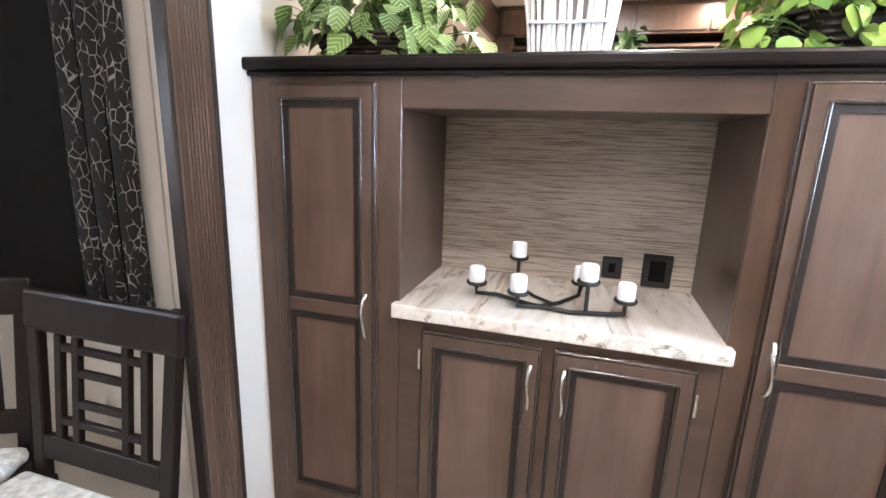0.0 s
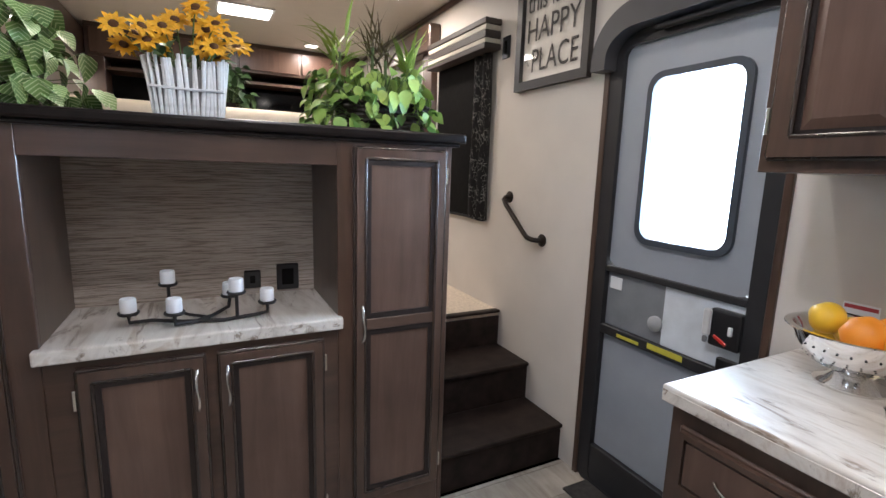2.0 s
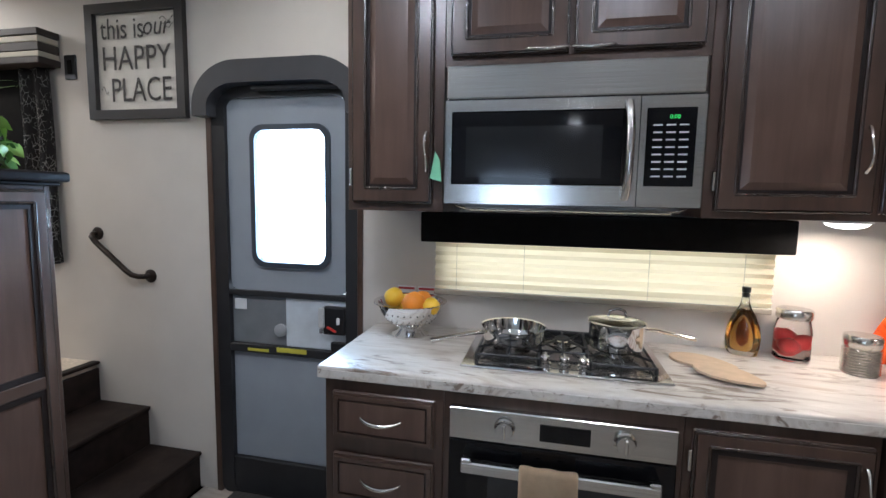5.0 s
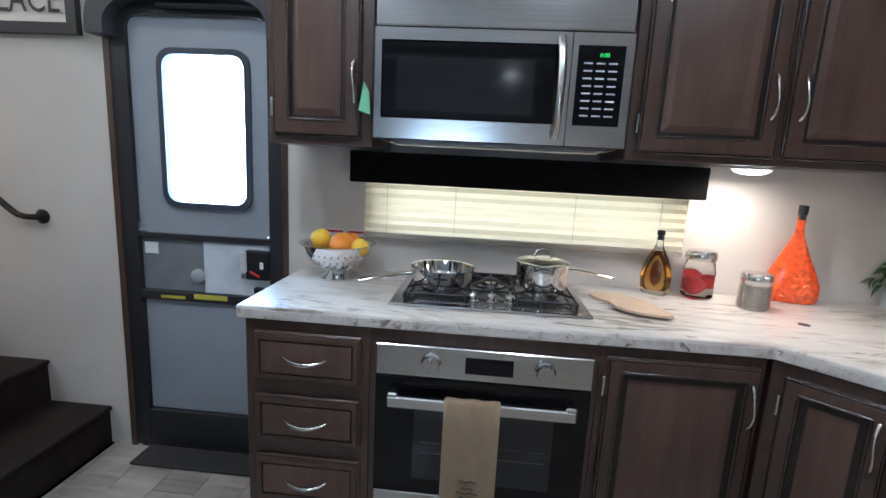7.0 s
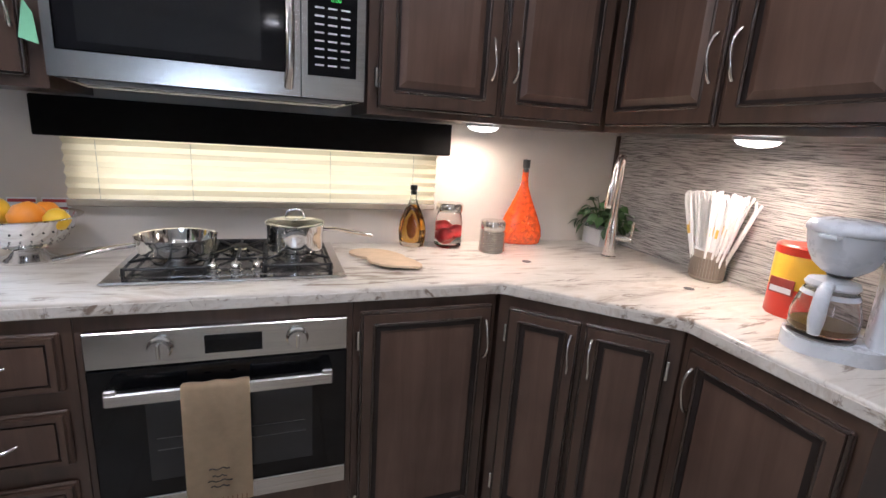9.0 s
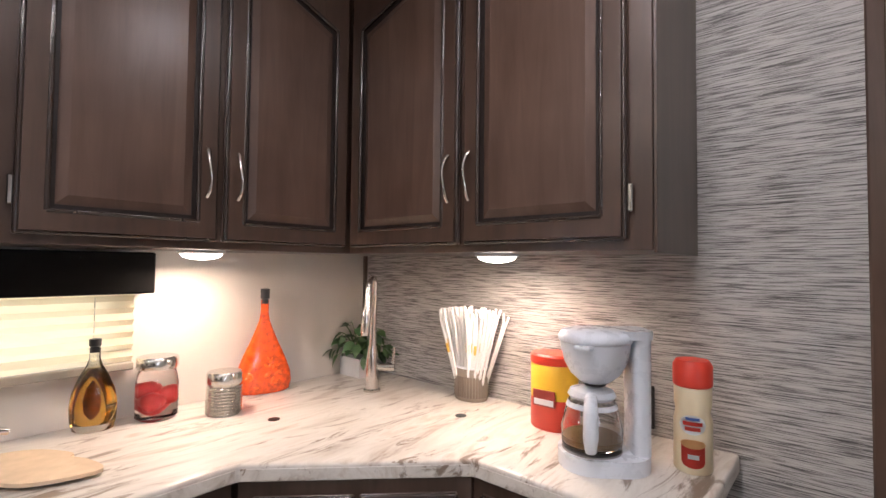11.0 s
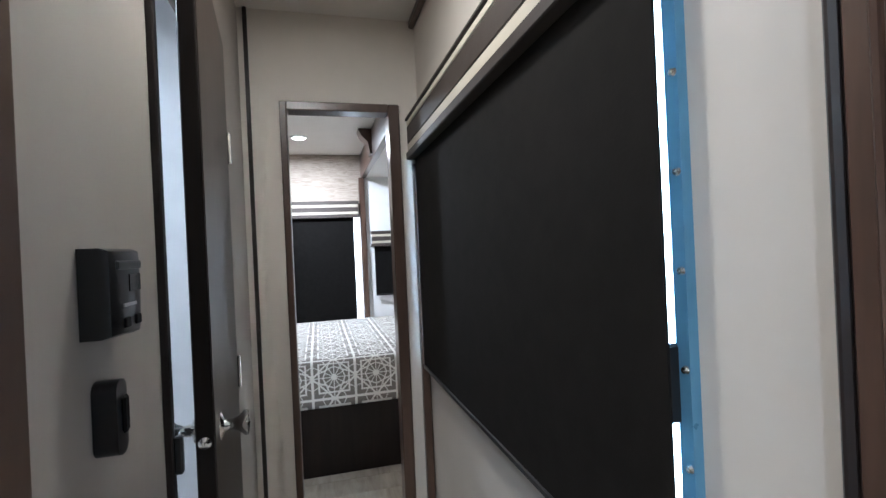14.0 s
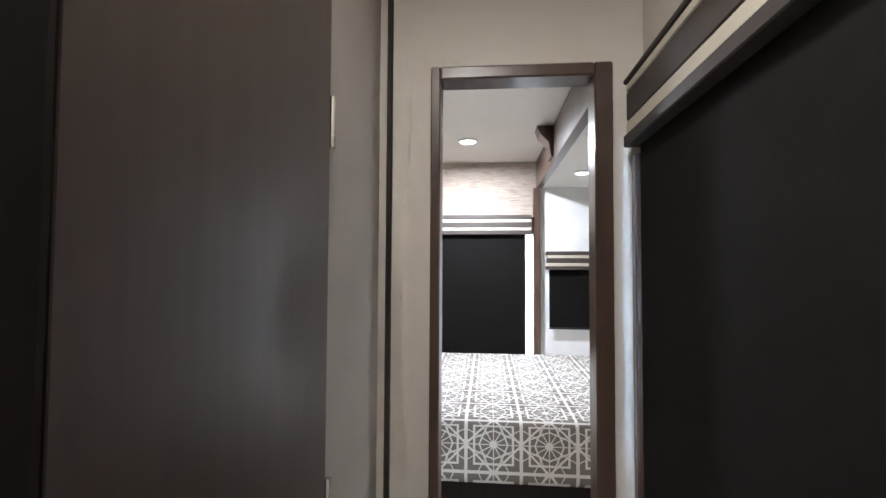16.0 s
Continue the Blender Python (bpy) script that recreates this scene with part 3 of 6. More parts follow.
part("niche_shelf", box(-0.475, 0.355, -0.028, 0.40, 0.836, 0.877, bev=0.006, seg=2), LAMINATE, con, "marbled laminate shelf")
part("cap", box(-0.95, 0.805, -0.035, 0.46, 1.475, 1.508, bev=0.009, seg=2), ESPRESSO, con, "dark moulded cap board")
part("cap_moulding", box(-0.92, 0.785, -0.018, 0.02, 1.462, 1.4745, bev=0.004), ESPRESSO, con)
panel_door(con, -0.835, -0.525, 0.19, 1.445, 0, mid=0.836, raised=False, handle=(-0.548, 0.83, True))
panel_door(con, 0.393, 0.736, 0.15, 1.45, 0, mid=0.84, raised=False, handle=(0.421, 0.845, True), hinge_x=0.739)
panel_door(con, -0.390, -0.066, 0.10, 0.81, 0, raised=False, handle=(-0.092, 0.70, True), hinge_x=-0.394)
panel_door(con, -0.036, 0.292, 0.10, 0.81, 0, raised=False, handle=(-0.008, 0.70, True), hinge_x=0.296)

# steps to the raised floor
st = thing("steps", pose(0, 0, 0), "three dark brown vinyl covered steps to the raised floor", "steps", kind="structure")
for y0, y1, z1 in ((1.219, 1.81, 0.187), (1.508, 1.81, 0.387), (1.80, 1.815, 0.575)):
    part("riser", box(0.764, 1.449, y0, y1, max(0, z1 - 0.21), z1 - 0.022), STEPWOOD, st)
for y0, y1, z1 in ((1.203, 1.507, 0.187), (1.492, 1.80, 0.387)):
    part("tread", box(0.764, 1.449, y0, y1, z1 - 0.0215, z1, bev=0.007, seg=2), STEPWOOD, st)
part("nosing", box(0.764, 1.449, 1.787, 1.835, 0.5755, 0.592, bev=0.006, seg=2), STEPWOOD, st)

# kitchen base units (east run)
XF = 0.895


def base_unit(name, label, y0, y1, category="cabinet"):
    """Body and toe kick of one base unit; local x from 0 to its width, face at local y 0."""
    w = y0 - y1
    t = thing(name, pose(XF, y0, 0, 0, 0, -90), label, category)
    part("body", box(0.0005, w - 0.0005, 0.0, 0.55, 0.07, 0.872, bev=0.0015), WOOD, t)
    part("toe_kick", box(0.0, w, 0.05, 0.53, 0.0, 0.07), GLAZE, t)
    return t


dr = base_unit("drawer_unit", "brown wooden base unit with four drawers", 0.262, -0.128)
for z0, z1 in ((0.68, 0.835), (0.475, 0.63), (0.27, 0.425), (0.085, 0.225)):
    panel_door(dr, 0.03, 0.365, z0, z1, 0, name="drawer", handle=(0.197, (z0 + z1) / 2 + 0.005, False), horizontal=True)
ov = base_unit("oven_unit", "brown wooden base unit around the oven", -0.128, -0.80)
part("lower_panel", box(0.125, 0.56, -0.006, 0.0, 0.10, 0.225, bev=0.002), OVENGLASS, ov, "dark glossy lower panel")
cb = base_unit("base_cabinet", "brown wooden base cabinet with one framed door", -0.80, -1.258)
panel_door(cb, 0.02, 0.44, 0.10, 0.84, 0, raised=False, handle=(0.415, 0.73, True), hinge_x=0.015)
# diagonal sink unit and the south unit
dg = thing("sink_cabinet", pose(0.895, -1.272, 0, 0, 0, -135), "diagonal brown corner sink cabinet with two doors", "cabinet")
L = 0.535
part("body", prism([(0.0, 0.0), (L, 0.0), (L + 0.28, 0.28), (0.48, 0.74), (-0.28, 0.28)], 0.07, 0.872, "z"), WOOD, dg)
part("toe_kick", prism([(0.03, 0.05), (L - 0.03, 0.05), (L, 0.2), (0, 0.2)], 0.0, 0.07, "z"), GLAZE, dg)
panel_door(dg, 0.035, 0.262, 0.10, 0.835, 0, raised=False, handle=(0.238, 0.73, True), hinge_x=0.03)
panel_door(dg, 0.275, 0.502, 0.10, 0.835, 0, raised=False, handle=(0.299, 0.73, True), hinge_x=0.507)
sc = thing("end_base_cabinet", pose(0.512, -1.652, 0, 0, 0, 180), "brown wooden base cabinet beside the corner sink", "cabinet")
part("body", box(0.001, 0.445, 0.0, 0.44, 0.07, 0.872, bev=0.0015), WOOD, sc)
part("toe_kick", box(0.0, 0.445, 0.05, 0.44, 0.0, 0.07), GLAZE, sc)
panel_door(sc, 0.03, 0.42, 0.10, 0.84, 0, raised=False, handle=(0.06, 0.73, True))
# worktop
WT = [(1.446, 0.284), (0.878, 0.284), (0.878, -1.262), (0.502, -1.638), (0.04, -1.638), (0.04, -2.098), (1.446, -2.098)]
bm = prism(WT, 0.874, 0.913, "z")
es = [e for e in bm.edges if all(abs(v.co.z - 0.913) < 1e-5 for v in e.verts) or (abs(e.verts[0].co.x - e.verts[1].co.x) < 1e-5 and abs(e.verts[0].co.y - e.verts[1].co.y) < 1e-5)]
bmesh.ops.bevel(bm, geom=es, offset=0.008, segments=3, affect="EDGES", profile=0.5)
wtop = thing("worktop", pose(0, 0, 0), "marbled beige laminate worktop with angled corner", "worktop")
part("slab", bm, LAMINATE, wtop, smooth=40)
for (xa, ya), (xb, yb) in zip(WT[1:5], WT[2:5]):
    ln = math.hypot(xb - xa, yb - ya)
    part("edge_band", box(0.006, ln - 0.006, -0.0022, 0.0, 0.876, 0.903, bev=0.001), LAMINATE, wtop, "laminate edge band", m=pose(xa, ya, 0, 0, 0, math.degrees(math.atan2(yb - ya, xb - xa))))
solid("backsplash_corner_trim", box(1.435, 1.449, -2.099, -2.086, 0.914, 1.40), WOOD, "thin brown corner strip", "trim", "structure")

# wall cabinets (east run)


def wall_unit(name, label, y0, y1, z0, z1, depth=0.318):
    w = y0 - y1
    t = thing(name, pose(1.449 - depth, y0, 0, 0, 0, -90), label, "wall cabinet")
    part("body", box(0.0005, w - 0.0005, 0.0, depth, z0, z1, bev=0.0015), WOOD, t)
    return t


u = wall_unit("wall_cabinet", "brown wooden wall cabinet beside the entry door", 0.285, -0.062, 1.40, CE - 0.002)
panel_door(u, 0.02, 0.31, 1.425, 2.36, 0, handle=(0.292, 1.60, True), hinge_x=0.015)
u2 = wall_unit("microwave_cabinet", "brown wooden cabinet above the microwave", -0.062, -0.868, 1.878, CE - 0.002)
panel_door(u2, 0.02, 0.395, 1.905, 2.30, 0, handle=(0.33, 1.917, False))
panel_door(u2, 0.41, 0.785, 1.905, 2.30, 0, handle=(0.47, 1.917, False))
u3 = wall_unit("wall_cabinet", "brown wooden wall cabinet with two arched panel doors", -0.868, -1.78, 1.40, CE - 0.002)
panel_door(u3, 0.03, 0.438, 1.42, 2.30, 0, arch=0.0, handle=(0.404, 1.60, True), hinge_x=0.025)
panel_door(u3, 0.455, 0.865, 1.42, 2.30, 0, arch=0.11, handle=(0.486, 1.60, True))
u4 = thing("wall_cabinet", pose(1.125, -1.752, 0, 0, 0, 180), "brown wooden wall cabinet on the papered wall", "wall cabinet")
part("body", box(0.006, 0.99, 0.0, 0.345, 1.40, CE - 0.002, bev=0.0015), WOOD, u4)
part("end_panel", box(0.991, 0.997, 0.004, 0.345, 1.395, CE - 0.002), WOOD, u4)
panel_door(u4, 0.03, 0.490, 1.42, 2.30, 0, arch=-0.11, handle=(0.464, 1.60, True), hinge_x=0.025)
panel_door(u4, 0.508, 0.942, 1.42, 2.30, 0, handle=(0.536, 1.60, True), hinge_x=0.948)

# ---- entry door ----
XD = pose(1.45, 1.11, 0, 0, 0, -90)
ed = thing("door_1", XD, "closed grey entry door with bright window and dark arched header", "door", kind="structure")
part("casing", box(-0.005, 0.022, -0.012, 0.03, 0.0, 1.85, bev=0.003), WOOD, ed, "narrow brown casing strip")
part("casing", box(0.728, 0.752, -0.012, 0.03, 0.0, 1.85, bev=0.003), WOOD, ed, "narrow brown casing strip")
part("seal_frame", ring_prism(rounded(0.022, 0.728, 0.0, 1.93, 0.05), rounded(0.088, 0.672, 0.02, 1.875, 0.04), -0.006, 0.05), SEALBLACK, ed, "black rubber door seal")
WIN = rounded(0.235, 0.575, 1.145, 1.735, 0.05)
leaf = part("leaf", ring_prism(rounded(0.09, 0.67, 1.01, 1.872, 0.04), rounded(0.232, 0.578, 1.142, 1.738, 0.05), 0.012, 0.045), DOORGREY, ed)
part("window_seal", ring_prism(rounded(0.212, 0.598, 1.122, 1.758, 0.062), WIN, -0.004, 0.03), simple("window_gasket", (0.05, 0.06, 0.075), 0.4), leaf, "dark blue-grey rounded gasket", smooth=40)
pane = part("pane", prism(rounded(0.236, 0.574, 1.146, 1.734, 0.049), 0.020, 0.024), GLASS, leaf)
pane.visible_shadow = False
part("rail", box(0.088, 0.672, -0.004, 0.045, 0.985, 1.01, bev=0.003), SEALBLACK, ed)
part("screen_panel", box(0.09, 0.37, 0.016, 0.045, 0.755, 0.985, bev=0.002), simple("screen_grey", (0.20, 0.21, 0.225), 0.4), ed, "grey sliding screen panel")
part("slider", box(0.37, 0.67, 0.010, 0.045, 0.755, 0.985, bev=0.003), simple("frosted_slider", (0.62, 0.66, 0.70), 0.35), ed, "white translucent slider panel")
part("slider_knob", lathe([(0.001, 0), (0.03, 0.0), (0.03, 0.012), (0.02, 0.02), (0.001, 0.022)], 20), simple("knob_grey", (0.36, 0.37, 0.38), 0.4), ed, m=pose(0.345, 0.012, 0.83, 90), smooth=40)
latch = part("latch", box(0.568, 0.672, -0.02, 0.012, 0.835, 0.962, bev=0.008, seg=2), BLACK, ed, "black door latch")
part("lever", box(0.552, 0.580, -0.034, -0.0202, 0.868, 0.958, bev=0.005), simple("latch_grey", (0.55, 0.55, 0.55), 0.4), latch, "pale grey latch paddle")
part("paddle_foot", box(0.556, 0.572, -0.032, -0.0202, 0.842, 0.864, bev=0.003), simple("latch_dark", (0.16, 0.16, 0.17), 0.4), latch)
part("lock_button", box(0.635, 0.65, -0.026, -0.02, 0.885, 0.915, bev=0.002), WHITE, latch)
part("red_tab", box(-0.024, 0.024, -0.026, -0.0202, -0.006, 0.006, bev=0.002), simple("red_plastic", (0.5, 0.03, 0.02), 0.4), latch, m=pose(0.612, 0, 0.862, 0, 25))
part("strike", box(0.60, 0.672, -0.012, 0.01, 0.755, 0.80, bev=0.004), BLACK, ed)
part("label_plate", box(0.105, 0.165, 0.011, 0.016, 0.915, 0.965, bev=0.001), WHITE, ed, "small white label")
part("rail", box(0.088, 0.672, -0.006, 0.045, 0.715, 0.755, bev=0.003), SEALBLACK, ed)
YEL = simple("yellow_sticker", (0.55, 0.50, 0.06), 0.5)
part("sticker", box(0.18, 0.29, -0.0075, -0.006, 0.725, 0.738), YEL, ed, "yellow warning sticker")
part("sticker", box(0.33, 0.48, -0.0075, -0.006, 0.73, 0.752), YEL, ed, "yellow warning sticker")
part("lower_panel", box(0.09, 0.67, 0.016, 0.045, 0.19, 0.715, bev=0.003), DOORGREY, ed)
part("kick_plate", box(0.088, 0.672, -0.004, 0.045, 0.005, 0.19, bev=0.003), SEALBLACK, ed, "black kick plate")
outer, inner = [], []
for i in range(13):
    a = radians(180 - 90 * i / 12)
    outer.append((0.19 + 0.215 * math.cos(a), 1.83 + 0.19 * math.sin(a)))
    inner.append((0.19 + 0.14 * math.cos(a), 1.83 + 0.095 * math.sin(a)))
for i in range(13):
    a = radians(90 - 90 * i / 12)
    outer.append((0.56 + 0.215 * math.cos(a), 1.83 + 0.19 * math.sin(a)))
    inner.append((0.56 + 0.14 * math.cos(a), 1.83 + 0.095 * math.sin(a)))
bm = prism(outer + [(0.775, 1.79), (0.70, 1.79)] + inner[::-1] + [(0.05, 1.79), (-0.025, 1.79)], -0.07, 0.0)
bmesh.ops.triangulate(bm, faces=[f for f in bm.faces if len(f.verts) > 4])
part("header", bm, simple("header_bronze", (0.042, 0.042, 0.046), 0.45, var=0.1), ed, "dark padded arched header", smooth=35)
part("header_bar", tube([(0.25, -0.03, 1.905), (0.66, -0.03, 1.905)], 0.012, 10), SEALBLACK, ed, smooth=50)
solid("door_mat", box(1.30, 1.44, 0.42, 1.02, 0.006, 0.018, bev=0.004), MATRUBBER, "dark grey rubber mat at the entry door", "mat")

# ---- east wall items ----


def text_mesh(name, body, size, parent, m, material, extrude=0.001, shear=0.0, sx=1.0):
    cu = bpy.data.curves.new(name, "FONT")
    cu.body, cu.size, cu.extrude, cu.shear, cu.resolution_u = body, size, extrude, shear, 3
    tmp = bpy.data.objects.new(name + "_tmp", cu)
    scene.collection.objects.link(tmp)
    me = bpy.data.meshes.new_from_object(tmp.evaluated_get(bpy.context.evaluated_depsgraph_get()))
    bpy.data.objects.remove(tmp)
    me.materials.clear()
    me.materials.append(material)
    ob = new(name, me)
    ob.parent = parent
    ob.matrix_basis = m @ pose(0, 0, 0, 90) @ Matrix.Diagonal((sx, 1, 1, 1))
    return ob


sg = thing("wall_sign", pose(1.449, 1.73, 0, 0, 0, -90), "black framed sign with dark lettering on glass", "sign")
part("frame", ring_prism([(0, 1.79), (0.53, 1.79), (0.53, 2.31), (0, 2.31)], [(0.042, 1.832), (0.488, 1.832), (0.488, 2.268), (0.042, 2.268)], -0.03, -0.002), simple("black_frame", (0.02, 0.018, 0.017), 0.4), sg)
part("backing", box(0.042, 0.488, -0.006, -0.002, 1.832, 2.268), simple("sign_backing", (0.52, 0.49, 0.43), 0.5), sg)
p = part("glass_pane", box(0.042, 0.488, -0.016, -0.014, 1.832, 2.268), GLASS, sg)
p.visible_shadow = False
INK = simple("dark_ink", (0.03, 0.026, 0.023), 0.5)
for body, size, x, z, sx in (("this is", 0.135, 0.07, 2.155, 0.78), ("our", 0.12, 0.30, 2.165, 0.85), ("HAPPY", 0.155, 0.07, 2.015, 0.82), ("PLACE", 0.155, 0.115, 1.872, 0.76)):
    text_mesh("lettering", body, size, sg, pose(x, -0.0135, z), INK, 0.0008, 0.25 if body == "our" else 0.0, sx)
for k in range(2):
    part("flourish", tube([(0.40 + 0.012 * i, -0.0135, 2.20 + k * 0.03 + 0.012 * math.sin(i * 1.3)) for i in range(7)], 0.0016, 5), INK, sg)
part("flourish", tube([(0.065 + 0.006 * i, -0.0135, 1.925 + 0.02 * math.sin(i)) for i in range(7)], 0.0016, 5), INK, sg)

hr = thing("handrail", pose(0, 0, 0), "dark bronze angled handrail on the cream wall", "handrail")
part("rail", tube([(1.447, 1.755, 1.245), (1.42, 1.755, 1.243), (1.405, 1.745, 1.232), (1.402, 1.72, 1.208), (1.402, 1.55, 1.075), (1.402, 1.52, 1.056), (1.408, 1.485, 1.049), (1.42, 1.46, 1.048), (1.447, 1.455, 1.048)], 0.013, 12), BRONZE, hr, smooth=50)
for y, z in ((1.755, 1.245), (1.455, 1.048)):
    part("flange", lathe([(0.001, 0), (0.032, 0), (0.032, 0.005), (0.02, 0.013), (0.001, 0.014)], 20), BRONZE, hr, m=pose(1.4495, y, z, 0, -90), smooth=40)
sw = thing("wall_switch", pose(1.449, 1.89, 0, 0, 0, -90), "small black switch plate on the cream wall", "switch")
part("plate", box(0, 0.07, -0.008, 0, 1.985, 2.10, bev=0.003), BLACK, sw)
part("rocker", box(0.022, 0.048, -0.012, -0.008, 2.01, 2.075, bev=0.002), BLACKMATT, sw)


def banded_valance(name, m, length, z0, h, depth, label, group="", cuts=(0.0, 0.20, 0.36, 0.62, 0.80, 1.0)):
    """A padded window valance in dark and cream bands, with returns at both ends."""
    t = thing(name, m, label, "valance", group)
    for i, (a, b) in enumerate(zip(cuts, cuts[1:])):
        out = 0.006 if i in (0, 4) else 0.0
        part("band", box(-out, length + out, -depth - out, 0.0, z0 + a * h + 0.0004, z0 + b * h - 0.0004, bev=0.003), VALBROWN if i % 2 == 0 else VALCREAM, t)
    return t


def curtain(name, m, w, z0, z1, folds, label, depth=0.022):
    bm = bmesh.new()
    n, k = folds * 8, 10
    rows = []
    for j in range(k + 1):
        z = z0 + (z1 - z0) * j / k
        rows.append([bm.verts.new((w * i / n, -0.03 - depth * math.sin(2 * math.pi * folds * i / n + 0.3 * math.sin(j * 0.7)) * (1.1 - 0.5 * j / k), z + (0.006 * math.sin(i * 0.9) if j == 0 else 0))) for i in range(n + 1)])
    for a, b in zip(rows, rows[1:]):
        for i in range(n):
            bm.faces.new((a[i], a[i + 1], b[i + 1], b[i]))
    bmesh.ops.solidify(bm, geom=bm.faces[:], thickness=0.003)
    return solid(name, bm, CURTAIN, label, "curtain", m=m, smooth=60)


def roller_shade(x0, x1, y0, y1, z0, z1, label):
    t = thing("roller_shade", pose(0, 0, 0), label, "shade")
    part("fabric", box(x0, x1, y0, y1, z0 + 0.016, z1), BLACKMATT, t)
    part("hem_bar", box(x0 - 0.001, x1 + 0.001, y0 - 0.002, y1 + 0.002, z0, z0 + 0.0155, bev=0.002), BLACK, t)


banded_valance("window_valance", pose(1.449, 2.66, 0, 0, 0, -90), 0.74, 2.04, 0.16, 0.10, "brown and cream banded valance over the side window")
curtain("curtain", pose(1.449, 2.14, 0, 0, 0, -90), 0.19, 1.09, 2.04, 2, "black curtain with pale scribbles at the side window")
roller_shade(1.425, 1.432, 2.10, 2.64, 1.09, 2.04, "black roller shade drawn over the side window")
lp = thing("living_slide_post", pose(1.449, 2.86, 0, 0, 0, -90), "brown wooden post with cornice at the living room slide", "trim", kind="structure")
part("post", box(0, 0.15, -0.05, 0, 0.585, 2.30, bev=0.004), WOOD, lp)
part("cornice", box(-0.6, 0.19, -0.09, 0, 2.18, 2.36, bev=0.01), WOOD_H, lp)

# ---- microwave ----
mw = thing("microwave", pose(1.085, -0.072, 0, 0, 0, -90), "stainless over-range microwave with black glass door", "microwave")
part("case", box(0.004, 0.786, 0.012, 0.36, 1.428, 1.866, bev=0.004), BLACK, mw)
part("vent_strip", box(0.0, 0.79, -0.004, 0.012, 1.762, 1.868, bev=0.006, seg=2), STEEL, mw, "brushed steel vent strip")
md = part("door", ring_prism([(0.0, 1.43), (0.605, 1.43), (0.605, 1.757), (0.0, 1.757)], [(0.022, 1.492), (0.585, 1.492), (0.585, 1.722), (0.022, 1.722)], -0.012, 0.012), STEEL, mw)
part("door_glass", box(0.022, 0.585, -0.009, 0.01, 1.492, 1.722, bev=0.004), OVENGLASS, md, "black glass door window")
part("window_mesh", box(0.07, 0.50, -0.0098, -0.009, 1.515, 1.675), simple("mesh_grey", (0.010, 0.010, 0.011), 0.12), md)
part("handle", tube([(0.572 + 0.004 * math.sin(math.pi * i / 10), -0.016 - 0.034 * math.sin(math.pi * i / 10) ** 0.5, 1.455 + 0.285 * i / 10) for i in range(11)], 0.013, 10), NICKEL, md, "curved steel handle", smooth=50)
cp = part("control_panel", ring_prism([(0.608, 1.43), (0.79, 1.43), (0.79, 1.757), (0.608, 1.757)], [(0.625, 1.492), (0.765, 1.492), (0.765, 1.722), (0.625, 1.722)], -0.010, 0.012), STEEL, mw)
part("keypad", box(0.625, 0.765, -0.008, 0.01, 1.492, 1.722, bev=0.002), OVENGLASS, cp, "black keypad")
text_mesh("clock_digits", "0:00", 0.017, cp, pose(0.690, -0.0086, 1.690), LEDGREEN, 0.0004)
KEY = simple("key_print", (0.55, 0.55, 0.55), 0.5)
key_me = mesh_of("key", box(-0.013, 0.013, -0.0006, 0.0006, -0.0022, 0.0022), KEY)
for r in range(8):
    for c in range(3):
        k = new("key", key_me)
        k.parent = cp
        k.matrix_basis = pose(0.658 + 0.037 * c, -0.0086, 1.672 - 0.0215 * r)
part("underside_rail", tube([(0.03, 0.03, 1.424), (0.08, -0.004, 1.412), (0.71, -0.004, 1.412), (0.76, 0.03, 1.424)], 0.004, 6), STEEL, mw)
mw.scale = (0.976, 1.0, 1.0)
mw.location.y = -0.078
part("grease_filter", box(0.05, 0.74, 0.03, 0.33, 1.419, 1.4275), simple("filter_grey", (0.25, 0.25, 0.25), 0.5, 0.5), mw)

# ---- kitchen window: valance box, pleated blind ----
vb = thing("window_valance_box", pose(1.449, 0.075, 0, 0, 0, -90), "plain black box valance above the pleated blind", "valance")
part("front", box(0, 1.312, -0.10, -0.088, 1.275, 1.392, bev=0.004), BLACKMATT, vb)
part("end", box(0, 0.012, -0.088, 0, 1.275, 1.392), BLACKMATT, vb)
part("end", box(1.300, 1.312, -0.088, 0, 1.275, 1.392), BLACKMATT, vb)
part("top", box(0.012, 1.300, -0.088, 0, 1.38, 1.392), BLACKMATT, vb)
bl = thing("pleated_blind", pose(1.449, 0.03, 0, 0, 0, -90), "cream pleated blind glowing with daylight", "blind")
bm = bmesh.new()
pts = []
NP = 18
for j in range(NP + 1):
    pts.append((-0.018 - (0.019 if j % 2 else 0.0), 1.075 + (1.39 - 1.075) * j / NP))
lo = [bm.verts.new((0.0, y, z)) for y, z in pts]
hi = [bm.verts.new((1.235, y, z)) for y, z in pts]
for j in range(NP):
    bm.faces.new((lo[j], hi[j], hi[j + 1], lo[j + 1]))
part("pleats", bm, BLIND, bl)
part("bottom_rail", box(-0.004, 1.239, -0.034, -0.008, 1.052, 1.074, bev=0.003), simple("blind_rail", (0.36, 0.32, 0.26), 0.4), bl, "tan bottom rail")
for cx in (0.09, 0.36, 0.82, 1.14):
    part("cord", tube([(cx, -0.033, 1.07), (cx, -0.033, 1.3)], 0.0012, 5), VALCREAM, bl)
w1 = thing("window_1", pose(1.449, 0.02, 0, 0, 0, -90), "kitchen window behind the blind", "window", kind="structure")
part("window_frame", ring_prism([(0, 1.065), (1.2, 1.065), (1.2, 1.30), (0, 1.30)], [(0.03, 1.09), (1.17, 1.09), (1.17, 1.275), (0.03, 1.275)], 0.02, 0.06), SEALBLACK, w1)

